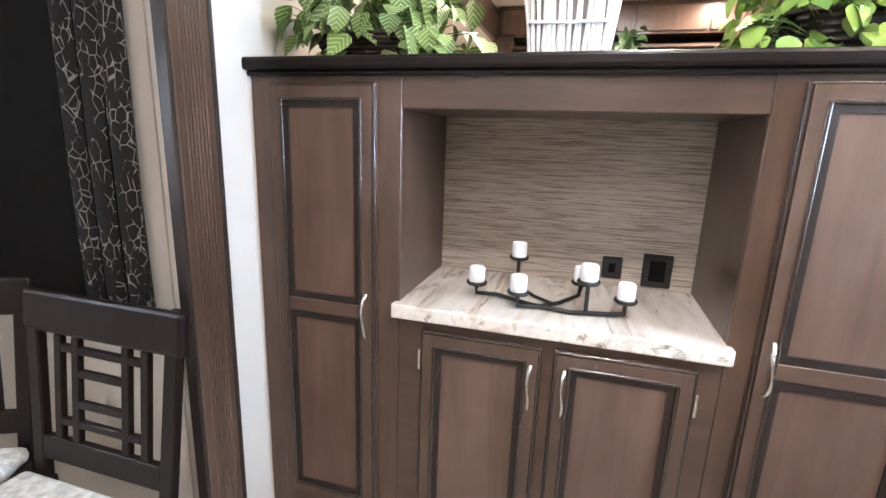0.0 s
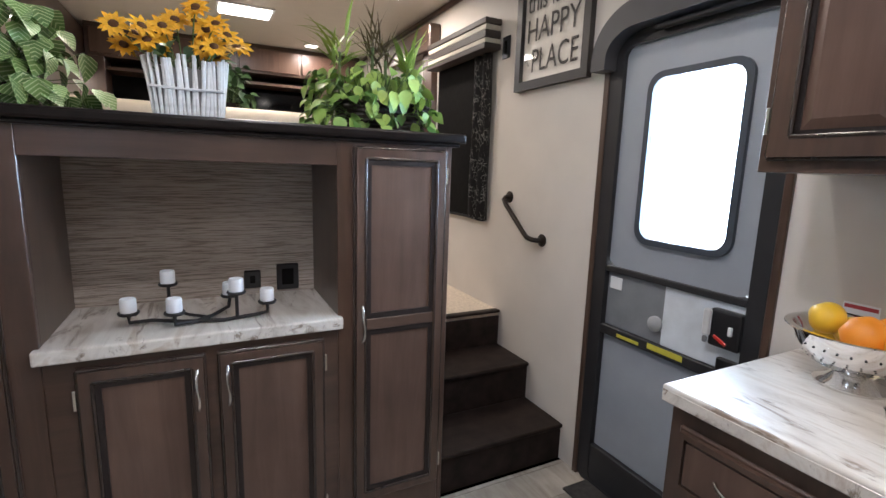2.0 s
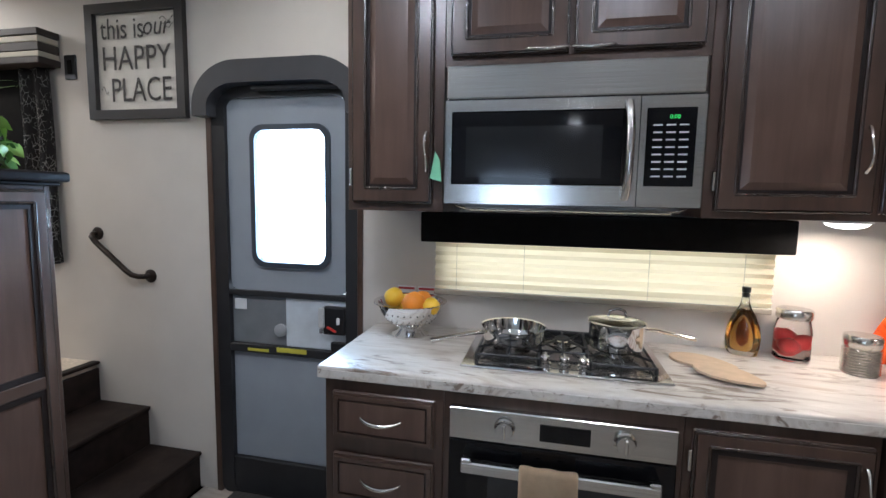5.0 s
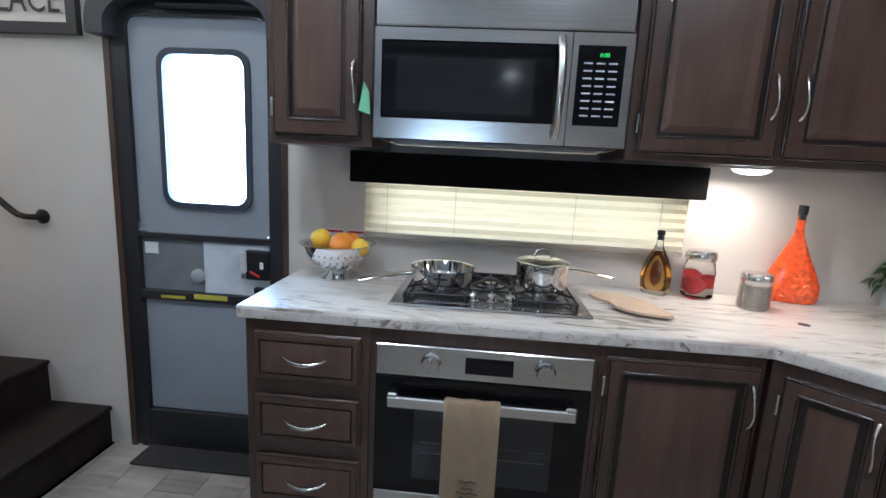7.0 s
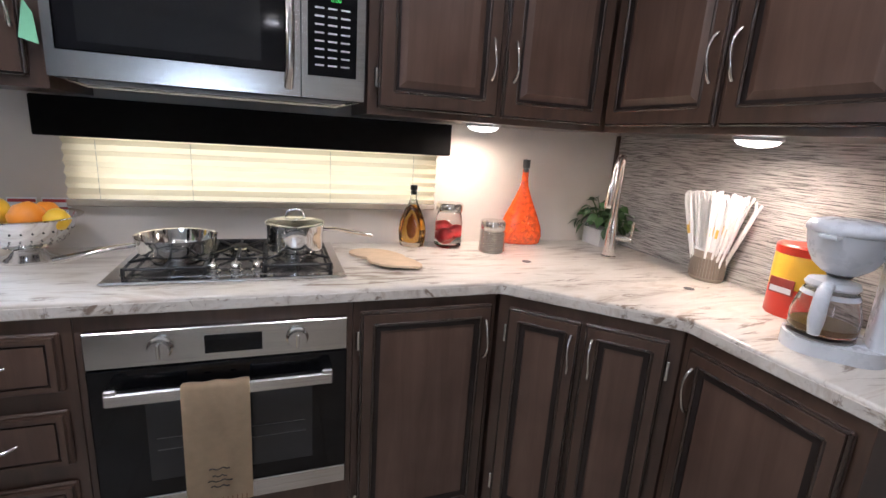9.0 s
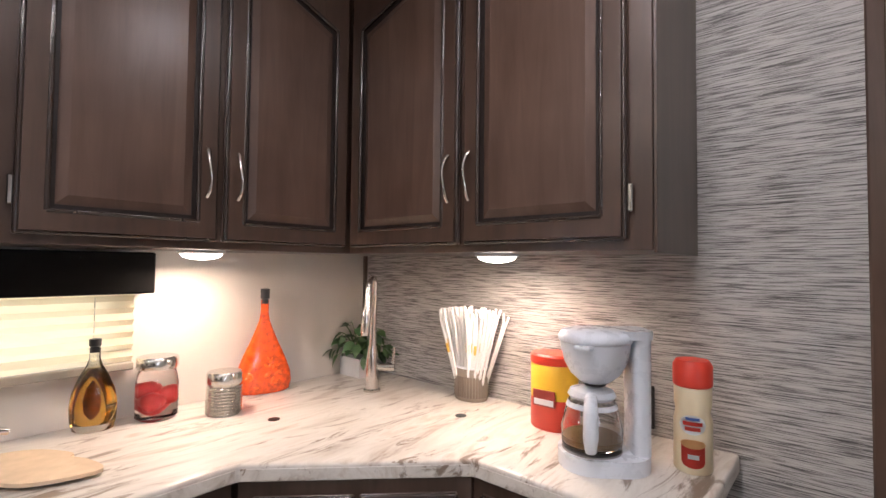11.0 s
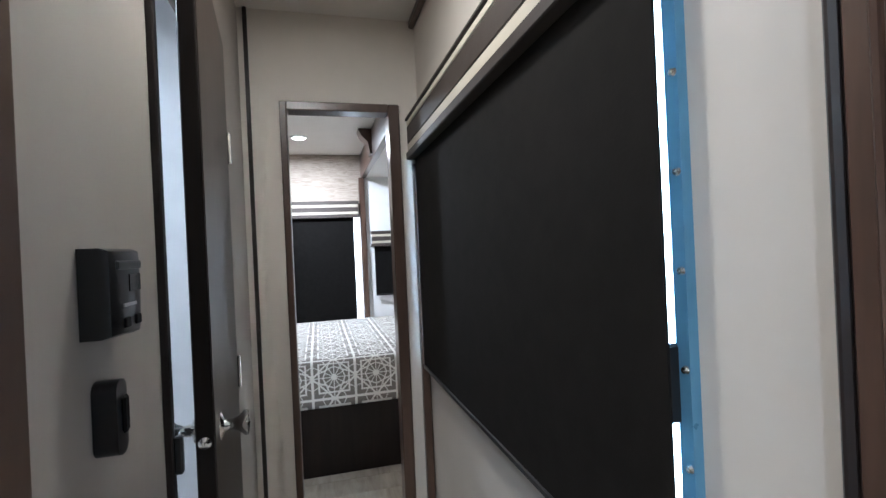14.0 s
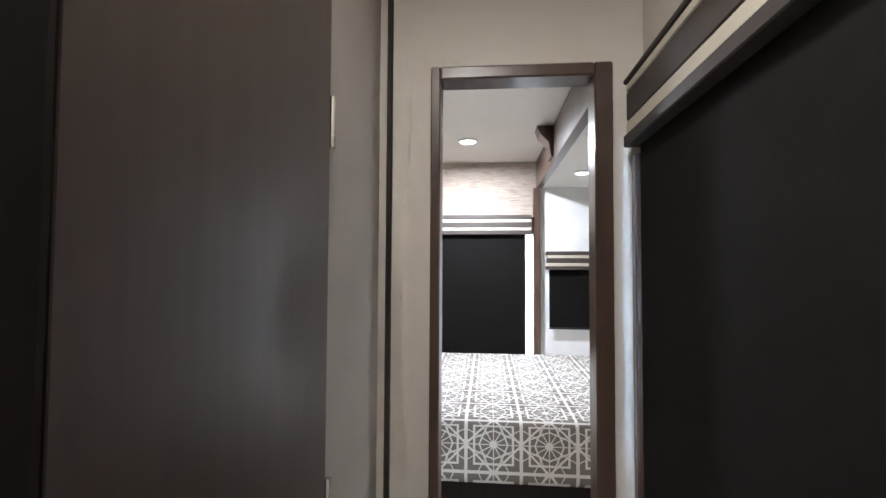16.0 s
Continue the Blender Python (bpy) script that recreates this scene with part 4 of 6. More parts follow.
# ---- hob and oven ----
hb = thing("gas_hob", pose(0.982, -0.158, 0.9135, 0, 0, -90), "stainless three-burner gas hob with black grates", "hob")
part("tray", box(0, 0.637, 0, 0.44, 0.0, 0.009, bev=0.004), CHROME, hb)
part("well", prism(rounded(0.03, 0.607, 0.04, 0.41, 0.05), 0.0092, 0.011, "z"), simple("hob_well", (0.34, 0.33, 0.32), 0.13, 0.9), hb, "dark glossy burner well")
part("rear_vent", box(0.16, 0.48, 0.412, 0.43, 0.009, 0.028, bev=0.003), BLACK, hb, "black rear vent bar")
for bx, by, br in ((0.15, 0.22, 0.045), (0.325, 0.30, 0.036), (0.49, 0.22, 0.045)):
    bn = part("burner", lathe([(br * 1.5, 0), (br * 1.5, 0.004), (br, 0.006), (br, 0.016), (br * 0.8, 0.02), (0.001, 0.021)], 24), STEEL, hb, m=pose(bx, by, 0.011), smooth=40)
    part("burner_cap", lathe([(br * 0.75, 0), (br * 0.75, 0.004), (br * 0.6, 0.007), (0.001, 0.0075)], 24), BLACK, bn, m=pose(0, 0, 0.0205), smooth=40)
for gx0, gx1 in ((0.045, 0.245), (0.25, 0.40), (0.405, 0.595)):
    bm = bmesh.new()
    gy0 = 0.06 if gx0 != 0.25 else 0.15
    cx, cy = (gx0 + gx1) / 2, 0.22 if gx0 != 0.25 else 0.29
    zz = 0.032
    for a, b in (((gx0, gy0), (gx1, gy0)), ((gx0, 0.395), (gx1, 0.395)), ((gx0, gy0), (gx0, 0.395)), ((gx1, gy0), (gx1, 0.395))):
        add_tube(bm, [(*a, zz - 0.004), (*b, zz - 0.004)], 0.0045, 6)
    for q in range(6):
        a = radians(60 * q + 30)
        ex = min(max(cx + 0.2 * math.cos(a), gx0), gx1)
        ey = min(max(cy + 0.2 * math.sin(a), gy0), 0.395)
        add_tube(bm, [(cx + 0.025 * math.cos(a), cy + 0.025 * math.sin(a), zz), (ex, ey, zz)], 0.0045, 6)
    for ex, ey in ((gx0, gy0), (gx1, gy0), (gx0, 0.395), (gx1, 0.395)):
        add_tube(bm, [(ex, ey, 0.011), (ex, ey, zz)], 0.006, 6)
    part("grate", bm, BLACK, hb, "black cast grate", smooth=40)
for kx in (0.265, 0.325, 0.385):
    kn = part("knob", lathe([(0.02, 0), (0.02, 0.004), (0.014, 0.008), (0.016, 0.022), (0.013, 0.026), (0.001, 0.0265)], 20), CHROME, hb, m=pose(kx, 0.075, 0.011), smooth=40)
    part("grip", box(-0.003, 0.003, -0.016, 0.016, 0.024, 0.034, bev=0.001), CHROME, kn)

on = thing("oven", pose(0.894, -0.15, 0, 0, 0, -90), "built-in stainless oven with black glass door", "oven")
part("control_panel", box(0, 0.632, -0.024, 0.002, 0.735, 0.832, bev=0.003), STEEL, on)
part("display", box(0.265, 0.405, -0.0255, -0.024, 0.758, 0.808), OVENGLASS, on, "black clock display")
for kx in (0.165, 0.495):
    kn = part("knob", lathe([(0.030, 0), (0.030, 0.006), (0.025, 0.010), (0.024, 0.026), (0.001, 0.027)], 24), STEEL, on, m=pose(kx, -0.024, 0.785, 90), smooth=40)
    part("grip", box(-0.004, 0.004, -0.02, 0.02, 0.024, 0.034, bev=0.0015), NICKEL, kn)
od = part("oven_door", box(0.0, 0.632, -0.022, 0.002, 0.352, 0.732, bev=0.003), OVENGLASS, on, "black glass oven door")
part("inner_window", box(0.12, 0.535, -0.0228, -0.022, 0.40, 0.67), simple("oven_window", (0.018, 0.019, 0.021), 0.08), od, "grey glass window")
for rz in (0.49, 0.525):
    part("rack_wire", tube([(0.14, -0.0232, rz), (0.515, -0.0232, rz)], 0.0009, 5), simple("rack_steel", (0.12, 0.12, 0.12), 0.4, 0.6), od)
part("bottom_strip", box(0.0, 0.632, -0.024, 0.002, 0.292, 0.350, bev=0.003), STEEL, on)
part("brand_bar", box(0.285, 0.355, -0.0248, -0.024, 0.312, 0.318), BLACK, on)
bm = bmesh.new()
add_box(bm, 0.045, 0.587, -0.072, -0.052, 0.655, 0.69, bev=0.004)
for ax, sg_ in ((0.045, 1), (0.587, -1)):
    add_box(bm, min(ax, ax + sg_ * 0.03), max(ax, ax + sg_ * 0.03), -0.07, -0.022, 0.662, 0.70, bev=0.004)
part("handle", bm, STEEL, od, "flat brushed steel handle")
tw = thing("dish_towel", pose(0.894, -0.365, 0, 0, 0, -90), "tan cotton dish towel hanging from the oven handle", "towel")
bm = bmesh.new()
prof = [(-0.045, 0.50), (-0.046, 0.60), (-0.047, 0.68), (-0.056, 0.696), (-0.070, 0.697), (-0.079, 0.685), (-0.080, 0.60), (-0.081, 0.50), (-0.083, 0.42), (-0.083, 0.345)]
NX = 14
rows = [[bm.verts.new((0.155 * i / NX + (0.006 if y < -0.06 else 0.0) * (i / NX - 0.5), y + 0.003 * math.sin(i * 1.1 + z * 9), z)) for i in range(NX + 1)] for y, z in prof]
for a, b in zip(rows, rows[1:]):
    for i in range(NX):
        bm.faces.new((a[i], a[i + 1], b[i + 1], b[i]))
bmesh.ops.solidify(bm, geom=bm.faces[:], thickness=0.003)
TOWEL = simple("tan_cotton", (0.56, 0.42, 0.27), 0.85, var=0.06, scale=40, bumps=0.5)
part("cloth", bm, TOWEL, tw, smooth=60)
for i in range(12):
    part("stitch", tube([(0.012 + 0.0118 * i, -0.0865, 0.348), (0.012 + 0.0118 * i, -0.0865, 0.362)], 0.0012, 4), simple("stitch_brown", (0.25, 0.10, 0.05), 0.7) if i == 0 else bpy.data.materials["stitch_brown"], tw)
for z, w in ((0.452, 0.05), (0.43, 0.035), (0.415, 0.06), (0.398, 0.045)):
    part("print_line", tube([(0.0775 - w / 2 + w * i / 6, -0.0858, z + 0.003 * math.sin(i * 2)) for i in range(7)], 0.0018, 5), INK, tw)

# ---- worktop things (tops at 0.913) ----
ZT = 0.9132


def on_top(name, x, y, label, category, rz=0, z=ZT, group=""):
    return thing(name, pose(x, y, z, 0, 0, rz), label, category, group)


cl = on_top("colander", 1.285, 0.095, "polished steel footed colander bowl of citrus fruit", "colander")
part("bowl", lathe([(0.03, 0.028), (0.07, 0.045), (0.098, 0.078), (0.112, 0.112), (0.125, 0.116), (0.125, 0.119), (0.110, 0.117), (0.094, 0.08), (0.066, 0.049), (0.001, 0.036)], 40), CHROME, cl, smooth=40)
part("foot", lathe([(0.062, 0.0), (0.064, 0.006), (0.045, 0.014), (0.03, 0.028), (0.028, 0.03), (0.001, 0.03)], 32), CHROME, cl, smooth=40)
hole = mesh_of("hole", lathe([(0.0022, 0), (0.0022, 0.0006), (0.001, 0.0007)], 8), BLACK)
for ring, (rr, zz, tilt, cnt) in enumerate(((0.087, 0.062, 48, 26), (0.1015, 0.085, 62, 30), (0.076, 0.05, 40, 22))):
    for q in range(cnt):
        h = new("hole", hole)
        h.parent = cl
        h.matrix_basis = pose(0, 0, 0, 0, 0, 360 * q / cnt + ring * 5) @ pose(rr, 0, zz, 0, 180 - tilt, 0)
ORANGE = simple("orange_peel", (0.85, 0.28, 0.02), 0.42, var=0.1, bumps=0.5, bscale=240)
LEMON = simple("lemon_peel", (0.82, 0.50, 0.03), 0.42, var=0.12, bumps=0.5, bscale=240)
for fx, fy, fz, fr, fm, nm in ((-0.03, -0.02, 0.125, 0.048, ORANGE, "orange"), (0.01, 0.062, 0.135, 0.04, LEMON, "lemon"), (0.045, -0.03, 0.12, 0.042, ORANGE, "orange"), (-0.035, -0.082, 0.122, 0.034, LEMON, "lemon"), (0.04, 0.03, 0.112, 0.036, LEMON, "lemon")):
    f_ = solid(nm, lathe([(0.001, -fr * 0.97), (fr * 0.25, -fr * 0.95), (fr * 0.7, -fr * 0.7), (fr, 0), (fr * 0.72, fr * 0.68), (fr * 0.3, fr * 0.92), (0.004, fr * (1.0 if nm == "orange" else 1.12))], 24), fm, "ripe %s resting in the colander" % nm, "fruit", group="fruit in the colander", smooth=60)
    f_.matrix_basis = pose(1.285 + 1.14 * fx, 0.095 + 1.14 * fy, ZT + 1.14 * (fz - 0.012) + 0.002, 20 + 300 * fx, 60 if nm == "lemon" else 15, 30)


def pan(name, x, y, r, h, handle_dir, label, lid=False):
    t = on_top(name, x, y, label, "pan", z=ZT + 0.0385)
    part("body", lathe([(r * 0.86, 0), (r * 0.93, 0.006), (r * 0.97, h * 0.6), (r, h), (r * 1.03, h + 0.003), (r * 0.985, h + 0.001), (r * 0.95, h * 0.6), (r * 0.9, 0.01), (0.001, 0.005)], 40), CHROME, t, smooth=40)
    c, s = math.cos(radians(handle_dir)), math.sin(radians(handle_dir))
    bm = bmesh.new()
    for off in (-0.006, 0.006):
        add_tube(bm, [(r * c - off * s, r * s + off * c, h * 0.72), ((r + 0.05) * c - off * s, (r + 0.05) * s + off * c, h * 0.68), ((r + 0.19) * c - off * s * 0.9, (r + 0.19) * s + off * c * 0.9, h * 0.30)], [0.006, 0.006, 0.008], 8)
    part("handle", bm, CHROME, t, smooth=50)
    if lid:
        ld = part("lid", lathe([(r * 1.0, h), (r * 0.96, h + 0.008), (r * 0.5, h + 0.019), (0.001, h + 0.023)], 36), glass("lid_glass", (0.9, 0.9, 0.9)), t, "glass lid", smooth=40)
        part("lid_handle", tube([(0.0, -0.03, h + 0.02), (0, -0.024, h + 0.04), (0, 0, h + 0.048), (0, 0.024, h + 0.04), (0, 0.03, h + 0.02)], 0.005, 8), CHROME, ld, smooth=50)


pan("frying_pan", 1.20, -0.31, 0.112, 0.048, 118, "polished stainless frying pan on the hob")
pan("saucepan", 1.20, -0.655, 0.092, 0.088, -72, "polished stainless saucepan with lid on the hob", True)


def bottle(name, x, y, profile, glassm, liquid, lprofile, label, sx=1.0, rz=0, cap=(0.012, 0.03)):
    t = on_top(name, x, y, label, "bottle", rz)
    part("glass_body", lathe(profile, 28, 1.0, sx), glassm, t, smooth=50)
    if liquid:
        part("contents", lathe(lprofile, 24, 1.0, sx), liquid, t, smooth=50)
    zt = profile[-1][1]
    part("stopper", lathe([(cap[0], -0.012), (cap[0], 0.004), (cap[0] * 1.35, 0.006), (cap[0] * 1.35, cap[1]), (0.001, cap[1] + 0.002)], 20), BLACK, t, "black stopper", m=pose(0, 0, zt), smooth=40)
    return t


OIL = glass("amber_oil", (0.95, 0.55, 0.11), 0.02, 1.36)
PEPPER = simple("red_pepper_oil", (0.80, 0.078, 0.004), 0.2, var=0.45, scale=60, bumps=0.8, bscale=70, coat=0.8)
GLASSTHICK = glass("bottle_glass", (0.93, 0.97, 0.94))
bottle("oil_bottle", 1.375, -1.105, [(0.040, 0.0), (0.047, 0.004), (0.053, 0.03), (0.055, 0.065), (0.049, 0.105), (0.034, 0.145), (0.019, 0.172), (0.0125, 0.192), (0.0125, 0.216), (0.015, 0.219)], GLASSTHICK, OIL,
       [(0.036, 0.018), (0.046, 0.026), (0.0505, 0.065), (0.0445, 0.105), (0.029, 0.145), (0.012, 0.165)], "flat glass flask of amber oil with black stopper", sx=0.6, rz=62, cap=(0.0105, 0.024))
part("herb", lathe([(0.003, 0.035), (0.014, 0.05), (0.017, 0.08), (0.012, 0.11), (0.002, 0.13)], 12, 1.0, 0.3), simple("herb_brown", (0.26, 0.08, 0.02), 0.6, var=0.4, scale=60), bpy.data.objects["oil_bottle"], "dark herb inside the oil", smooth=50)
bottle("pepper_bottle", 1.395, -1.60, [(0.078, 0.0), (0.090, 0.006), (0.096, 0.035), (0.092, 0.07), (0.073, 0.12), (0.050, 0.17), (0.031, 0.215), (0.018, 0.25), (0.0135, 0.28), (0.0135, 0.318), (0.016, 0.321)], PEPPER, None, None, "flat teardrop bottle of red peppers in oil", sx=0.36, rz=74, cap=(0.0115, 0.04))
chip = mesh_of("pepper_piece", lathe([(0.001, -0.004), (0.008, -0.003), (0.012, 0.0), (0.008, 0.003), (0.001, 0.004)], 9, 1.0, 0.5), simple("pepper_skin", (0.92, 0.125, 0.008), 0.25, var=0.3, coat=0.3), 60)
rp = random.Random(17)
for q in range(85):
    z = 0.02 + 0.17 * rp.random() ** 1.3
    hw_ = 0.090 * min(1.0, (0.235 - z) / 0.165) - 0.010
    u_ = rp.uniform(-1, 1)
    pc = new("pepper_piece", chip)
    pc.parent = bpy.data.objects["pepper_bottle"]
    pc.matrix_basis = pose(hw_ * u_, (1 if q % 2 else -1) * 0.36 * (hw_ + 0.010) * math.sqrt(max(0.02, 1 - u_ * u_)), z, 90 + rp.uniform(-25, 25), rp.uniform(-70, 70), 0)


def jar(name, x, y, r, h, label, ribbed=False):
    t = on_top(name, x, y, label, "jar")
    if ribbed:
        prof = [(r * 0.9, 0)]
        for i in range(9):
            z = 0.003 + (h - 0.012) * i / 9
            prof += [(r * 0.86, z), (r * 0.97, z + 0.0015), (r, z + 0.0035), (r * 0.97, z + 0.0055), (r * 0.86, z + 0.007)]
        prof += [(r * 0.9, h)]
    else:
        prof = [(r * 0.85, 0), (r, 0.008), (r, h * 0.7), (r * 0.9, h * 0.88), (r * 0.8, h)]
    part("jar_body", lathe(prof, 32), GLASS if not ribbed else simple("ribbed_glass", (0.66, 0.63, 0.58), 0.14, 0.85), t, smooth=40)
    part("lid", lathe([(r * 0.95, h - 0.004), (r * 0.98, h), (r * 0.98, h + 0.022), (r * 0.9, h + 0.027), (0.001, h + 0.027)], 32), NICKEL, t, "brushed metal lid", smooth=40)
    return t


jr = jar("glass_jar", 1.365, -1.255, 0.050, 0.135, "clear glass jar with red contents and metal lid")
RED = simple("red_candy", (0.62, 0.05, 0.05), 0.4, var=0.3)
for q in range(4):
    part("candy", lathe([(0.001, -0.028), (0.012, -0.022), (0.023, -0.006), (0.025, 0.008), (0.016, 0.02), (0.001, 0.024)], 14), RED, jr, m=pose(0.018 * math.cos(q * 2.3), 0.018 * math.sin(q * 2.3), 0.034 + 0.012 * q, 30 * q, 40 * q), smooth=50)
jar("ribbed_jar", 1.265, -1.405, 0.046, 0.085, "short ribbed glass jar with metal lid", True)
HOLDER = simple("quilted_tan", (0.62, 0.47, 0.32), 0.85, var=0.08, scale=30, bumps=0.6)
for x, y, rz, k in ((1.245, -0.925, -59, 0), (1.115, -0.962, -75, 1)):
    pts = [(0.088 * math.cos(a) * (1 + 0.35 * max(0, math.cos(a)) ** 6), 0.066 * math.sin(a)) for a in [2 * math.pi * i / 28 for i in range(28)]]
    bm = prism(pts, 0, 0.008, "z")
    solid("potholder", bm, HOLDER, "tan leaf-shaped fabric potholder lying on the worktop", "potholder", m=pose(x, y, ZT + 0.0005 + 0.0085 * k, 0, 0, rz - 60), group="potholders")

# faucet and sink cover
fc = on_top("faucet", 1.13, -1.87, "tall brushed nickel kitchen faucet at the corner sink", "faucet", rz=41)
part("base", lathe([(0.030, 0), (0.030, 0.006), (0.024, 0.010), (0.023, 0.10), (0.019, 0.13), (0.015, 0.16), (0.001, 0.161)], 24), NICKEL, fc, smooth=40)
part("spout", tube([(0, 0, 0.14), (-0.002, 0.0, 0.26), (-0.006, 0.0, 0.385), (-0.004, 0.012, 0.402), (0.0, 0.030, 0.404), (0.004, 0.046, 0.394), (0.008, 0.052, 0.370)], [0.013, 0.011, 0.010, 0.010, 0.010, 0.010, 0.011], 14), NICKEL, fc, smooth=50)
part("spray_wand", tube([(0.008, 0.052, 0.372), (0.011, 0.056, 0.30), (0.015, 0.060, 0.285), (0.017, 0.062, 0.215), (0.017, 0.062, 0.205)], [0.0115, 0.0125, 0.016, 0.017, 0.014], 14), NICKEL, fc, "pull-down spray head", smooth=50)
part("side_lever", tube([(-0.01, 0, 0.085), (-0.078, 0.0, 0.085)], 0.013, 12), NICKEL, fc, smooth=50)
part("lever_handle", tube([(-0.074, 0, 0.085), (-0.076, 0.0, 0.12), (-0.078, 0, 0.155)], [0.007, 0.0065, 0.006], 10), NICKEL, fc, smooth=50)
sk = on_top("sink_cover", 0.0, 0.0, "laminate sink cover with two finger holes", "sink cover")
for hx, hy in ((1.10, -1.475), (0.722, -1.868)):
    part("finger_hole", lathe([(0.017, 0), (0.017, 0.0012), (0.001, 0.0014)], 20), BLACK, sk, m=pose(hx, hy, 0))

# straw holder
sh = on_top("straw_holder", 0.81, -2.035, "grey ribbed cup full of paper straws", "cup")
part("cup", lathe([(0.052, 0), (0.055, 0.004), (0.055, 0.10), (0.052, 0.10), (0.05, 0.01), (0.001, 0.01)], 36, 1.0, 0.8), simple("taupe_cup", (0.30, 0.25, 0.20), 0.5), sh, smooth=40)
part("rim", lathe([(0.055, 0.098), (0.057, 0.101), (0.055, 0.105), (0.052, 0.103)], 36, 1.0, 0.8), WHITE, sh, smooth=50)
rib = mesh_of("rib", box(-0.0035, 0.0035, -0.0015, 0.0015, 0.012, 0.075), simple("rib_dark", (0.20, 0.165, 0.13), 0.5))
for q in range(36):
    a = 2 * math.pi * q / 36
    rb_ = new("rib", rib)
    rb_.parent = sh
    rb_.matrix_basis = pose(0.0555 * math.cos(a), 0.0445 * math.sin(a), 0, 0, 0, math.degrees(a) + 90)
STRAWWHITE = simple("white_straw", (0.86, 0.85, 0.83), 0.45, var=0.04)
STRAW = [mesh_of("straw", tube([(0, 0, 0), (0, 0, 0.235), (kx_, ky_, 0.262)], 0.0040, 7), STRAWWHITE, 50) for kx_, ky_ in ((0.006, 0.0), (-0.004, 0.005), (0.0, -0.006), (0.010, 0.004))]
sleeve = mesh_of("paper_band", lathe([(0.0042, 0.13), (0.0046, 0.131), (0.0046, 0.158), (0.0042, 0.159)], 8), simple("yellow_print", (0.85, 0.55, 0.10), 0.5))
rs = random.Random(4)
for q in range(105):
    a, rr = rs.uniform(0, 2 * math.pi), 0.042 * math.sqrt(rs.random())
    bx, by = rr * math.cos(a), 0.8 * rr * math.sin(a)
    s_ = new("straw", STRAW[q % 4])
    s_.parent = sh
    s_.matrix_basis = Matrix.Translation((bx, by, 0.011 + rs.uniform(0, 0.016))) @ Euler((-by * 4.2 + rs.uniform(-0.06, 0.06), bx * 8.0 + rs.uniform(-0.06, 0.06), 0)).to_matrix().to_4x4()
    if q % 6 == 0:
        pb_ = new("paper_band", sleeve)
        pb_.parent = s_

# coffee can, coffee maker, creamer
cc = on_top("coffee_can", 0.47, -1.975, "red and yellow plastic ground coffee can", "can")
CANRED, CANYEL = simple("can_red", (0.66, 0.05, 0.025), 0.35, var=0.06), simple("can_yellow", (0.80, 0.46, 0.03), 0.35, var=0.08)
part("can_body", lathe([(0.058, 0), (0.061, 0.004), (0.061, 0.075)], 36, 1.0, 0.8), CANRED, cc, smooth=40)
part("upper_wrap", lathe([(0.061, 0.075), (0.061, 0.155), (0.055, 0.163), (0.001, 0.163)], 36, 1.0, 0.8), CANYEL, cc, "yellow upper wrap", smooth=40)
part("lid", lathe([(0.058, 0.158), (0.062, 0.16), (0.062, 0.178), (0.055, 0.184), (0.001, 0.184)], 36, 1.0, 0.8), CANRED, cc, "red lid", smooth=40)
part("label_patch", box(-0.03, 0.03, -0.0035, 0.0, 0.06, 0.10, bev=0.001), simple("maroon", (0.28, 0.03, 0.02), 0.4), cc, m=pose(0, 0.0515, 0, 0, 0, 180))
part("label_mark", box(-0.026, 0.026, -0.0045, -0.003, 0.064, 0.078), WHITE, cc, m=pose(0, 0.0515, 0, 0, 0, 180))

cm = on_top("coffee_maker", 0.275, -1.815, "white drip coffee maker with glass carafe", "coffee maker", rz=127)
CMW = simple("cool_white_plastic", (0.66, 0.69, 0.74), 0.28, var=0.03, coat=0.3)
part("base", prism(rounded(-0.072, 0.072, -0.084, 0.102, 0.066, 8), 0.0, 0.032, "z"), CMW, cm, smooth=35)
part("hot_plate", lathe([(0.062, 0.032), (0.062, 0.036), (0.001, 0.036)], 28), simple("hot_plate_grey", (0.30, 0.28, 0.26), 0.4, 0.5), cm, m=pose(0, -0.015, 0), smooth=40)
part("tower", prism(rounded(-0.044, 0.044, 0.062, 0.098, 0.016, 6), 0.032, 0.268, "z"), CMW, cm, smooth=35)
part("basket", lathe([(0.026, 0.172), (0.034, 0.176), (0.052, 0.192), (0.064, 0.215), (0.071, 0.242), (0.073, 0.258), (0.001, 0.258)], 36), CMW, cm, m=pose(0, -0.008, 0), smooth=45)
part("drip_spout", lathe([(0.016, 0.164), (0.022, 0.166), (0.024, 0.1715), (0.001, 0.1715)], 20), BLACK, cm, m=pose(0, -0.008, 0), smooth=45)
part("top_lid", lathe([(0.0745, 0.259), (0.077, 0.262), (0.077, 0.270), (0.070, 0.281), (0.045, 0.288), (0.001, 0.290)], 36), CMW, cm, m=pose(0, -0.008, 0), smooth=45)
part("lid_tab", box(-0.018, 0.018, -0.094, -0.070, 0.250, 0.2585, bev=0.003, seg=2), CMW, cm, m=pose(0, 0, 0, 0, 0, 55))
part("back_cap", prism(rounded(-0.048, 0.048, 0.030, 0.102, 0.020, 6), 0.2685, 0.286, "z"), CMW, cm, smooth=35)
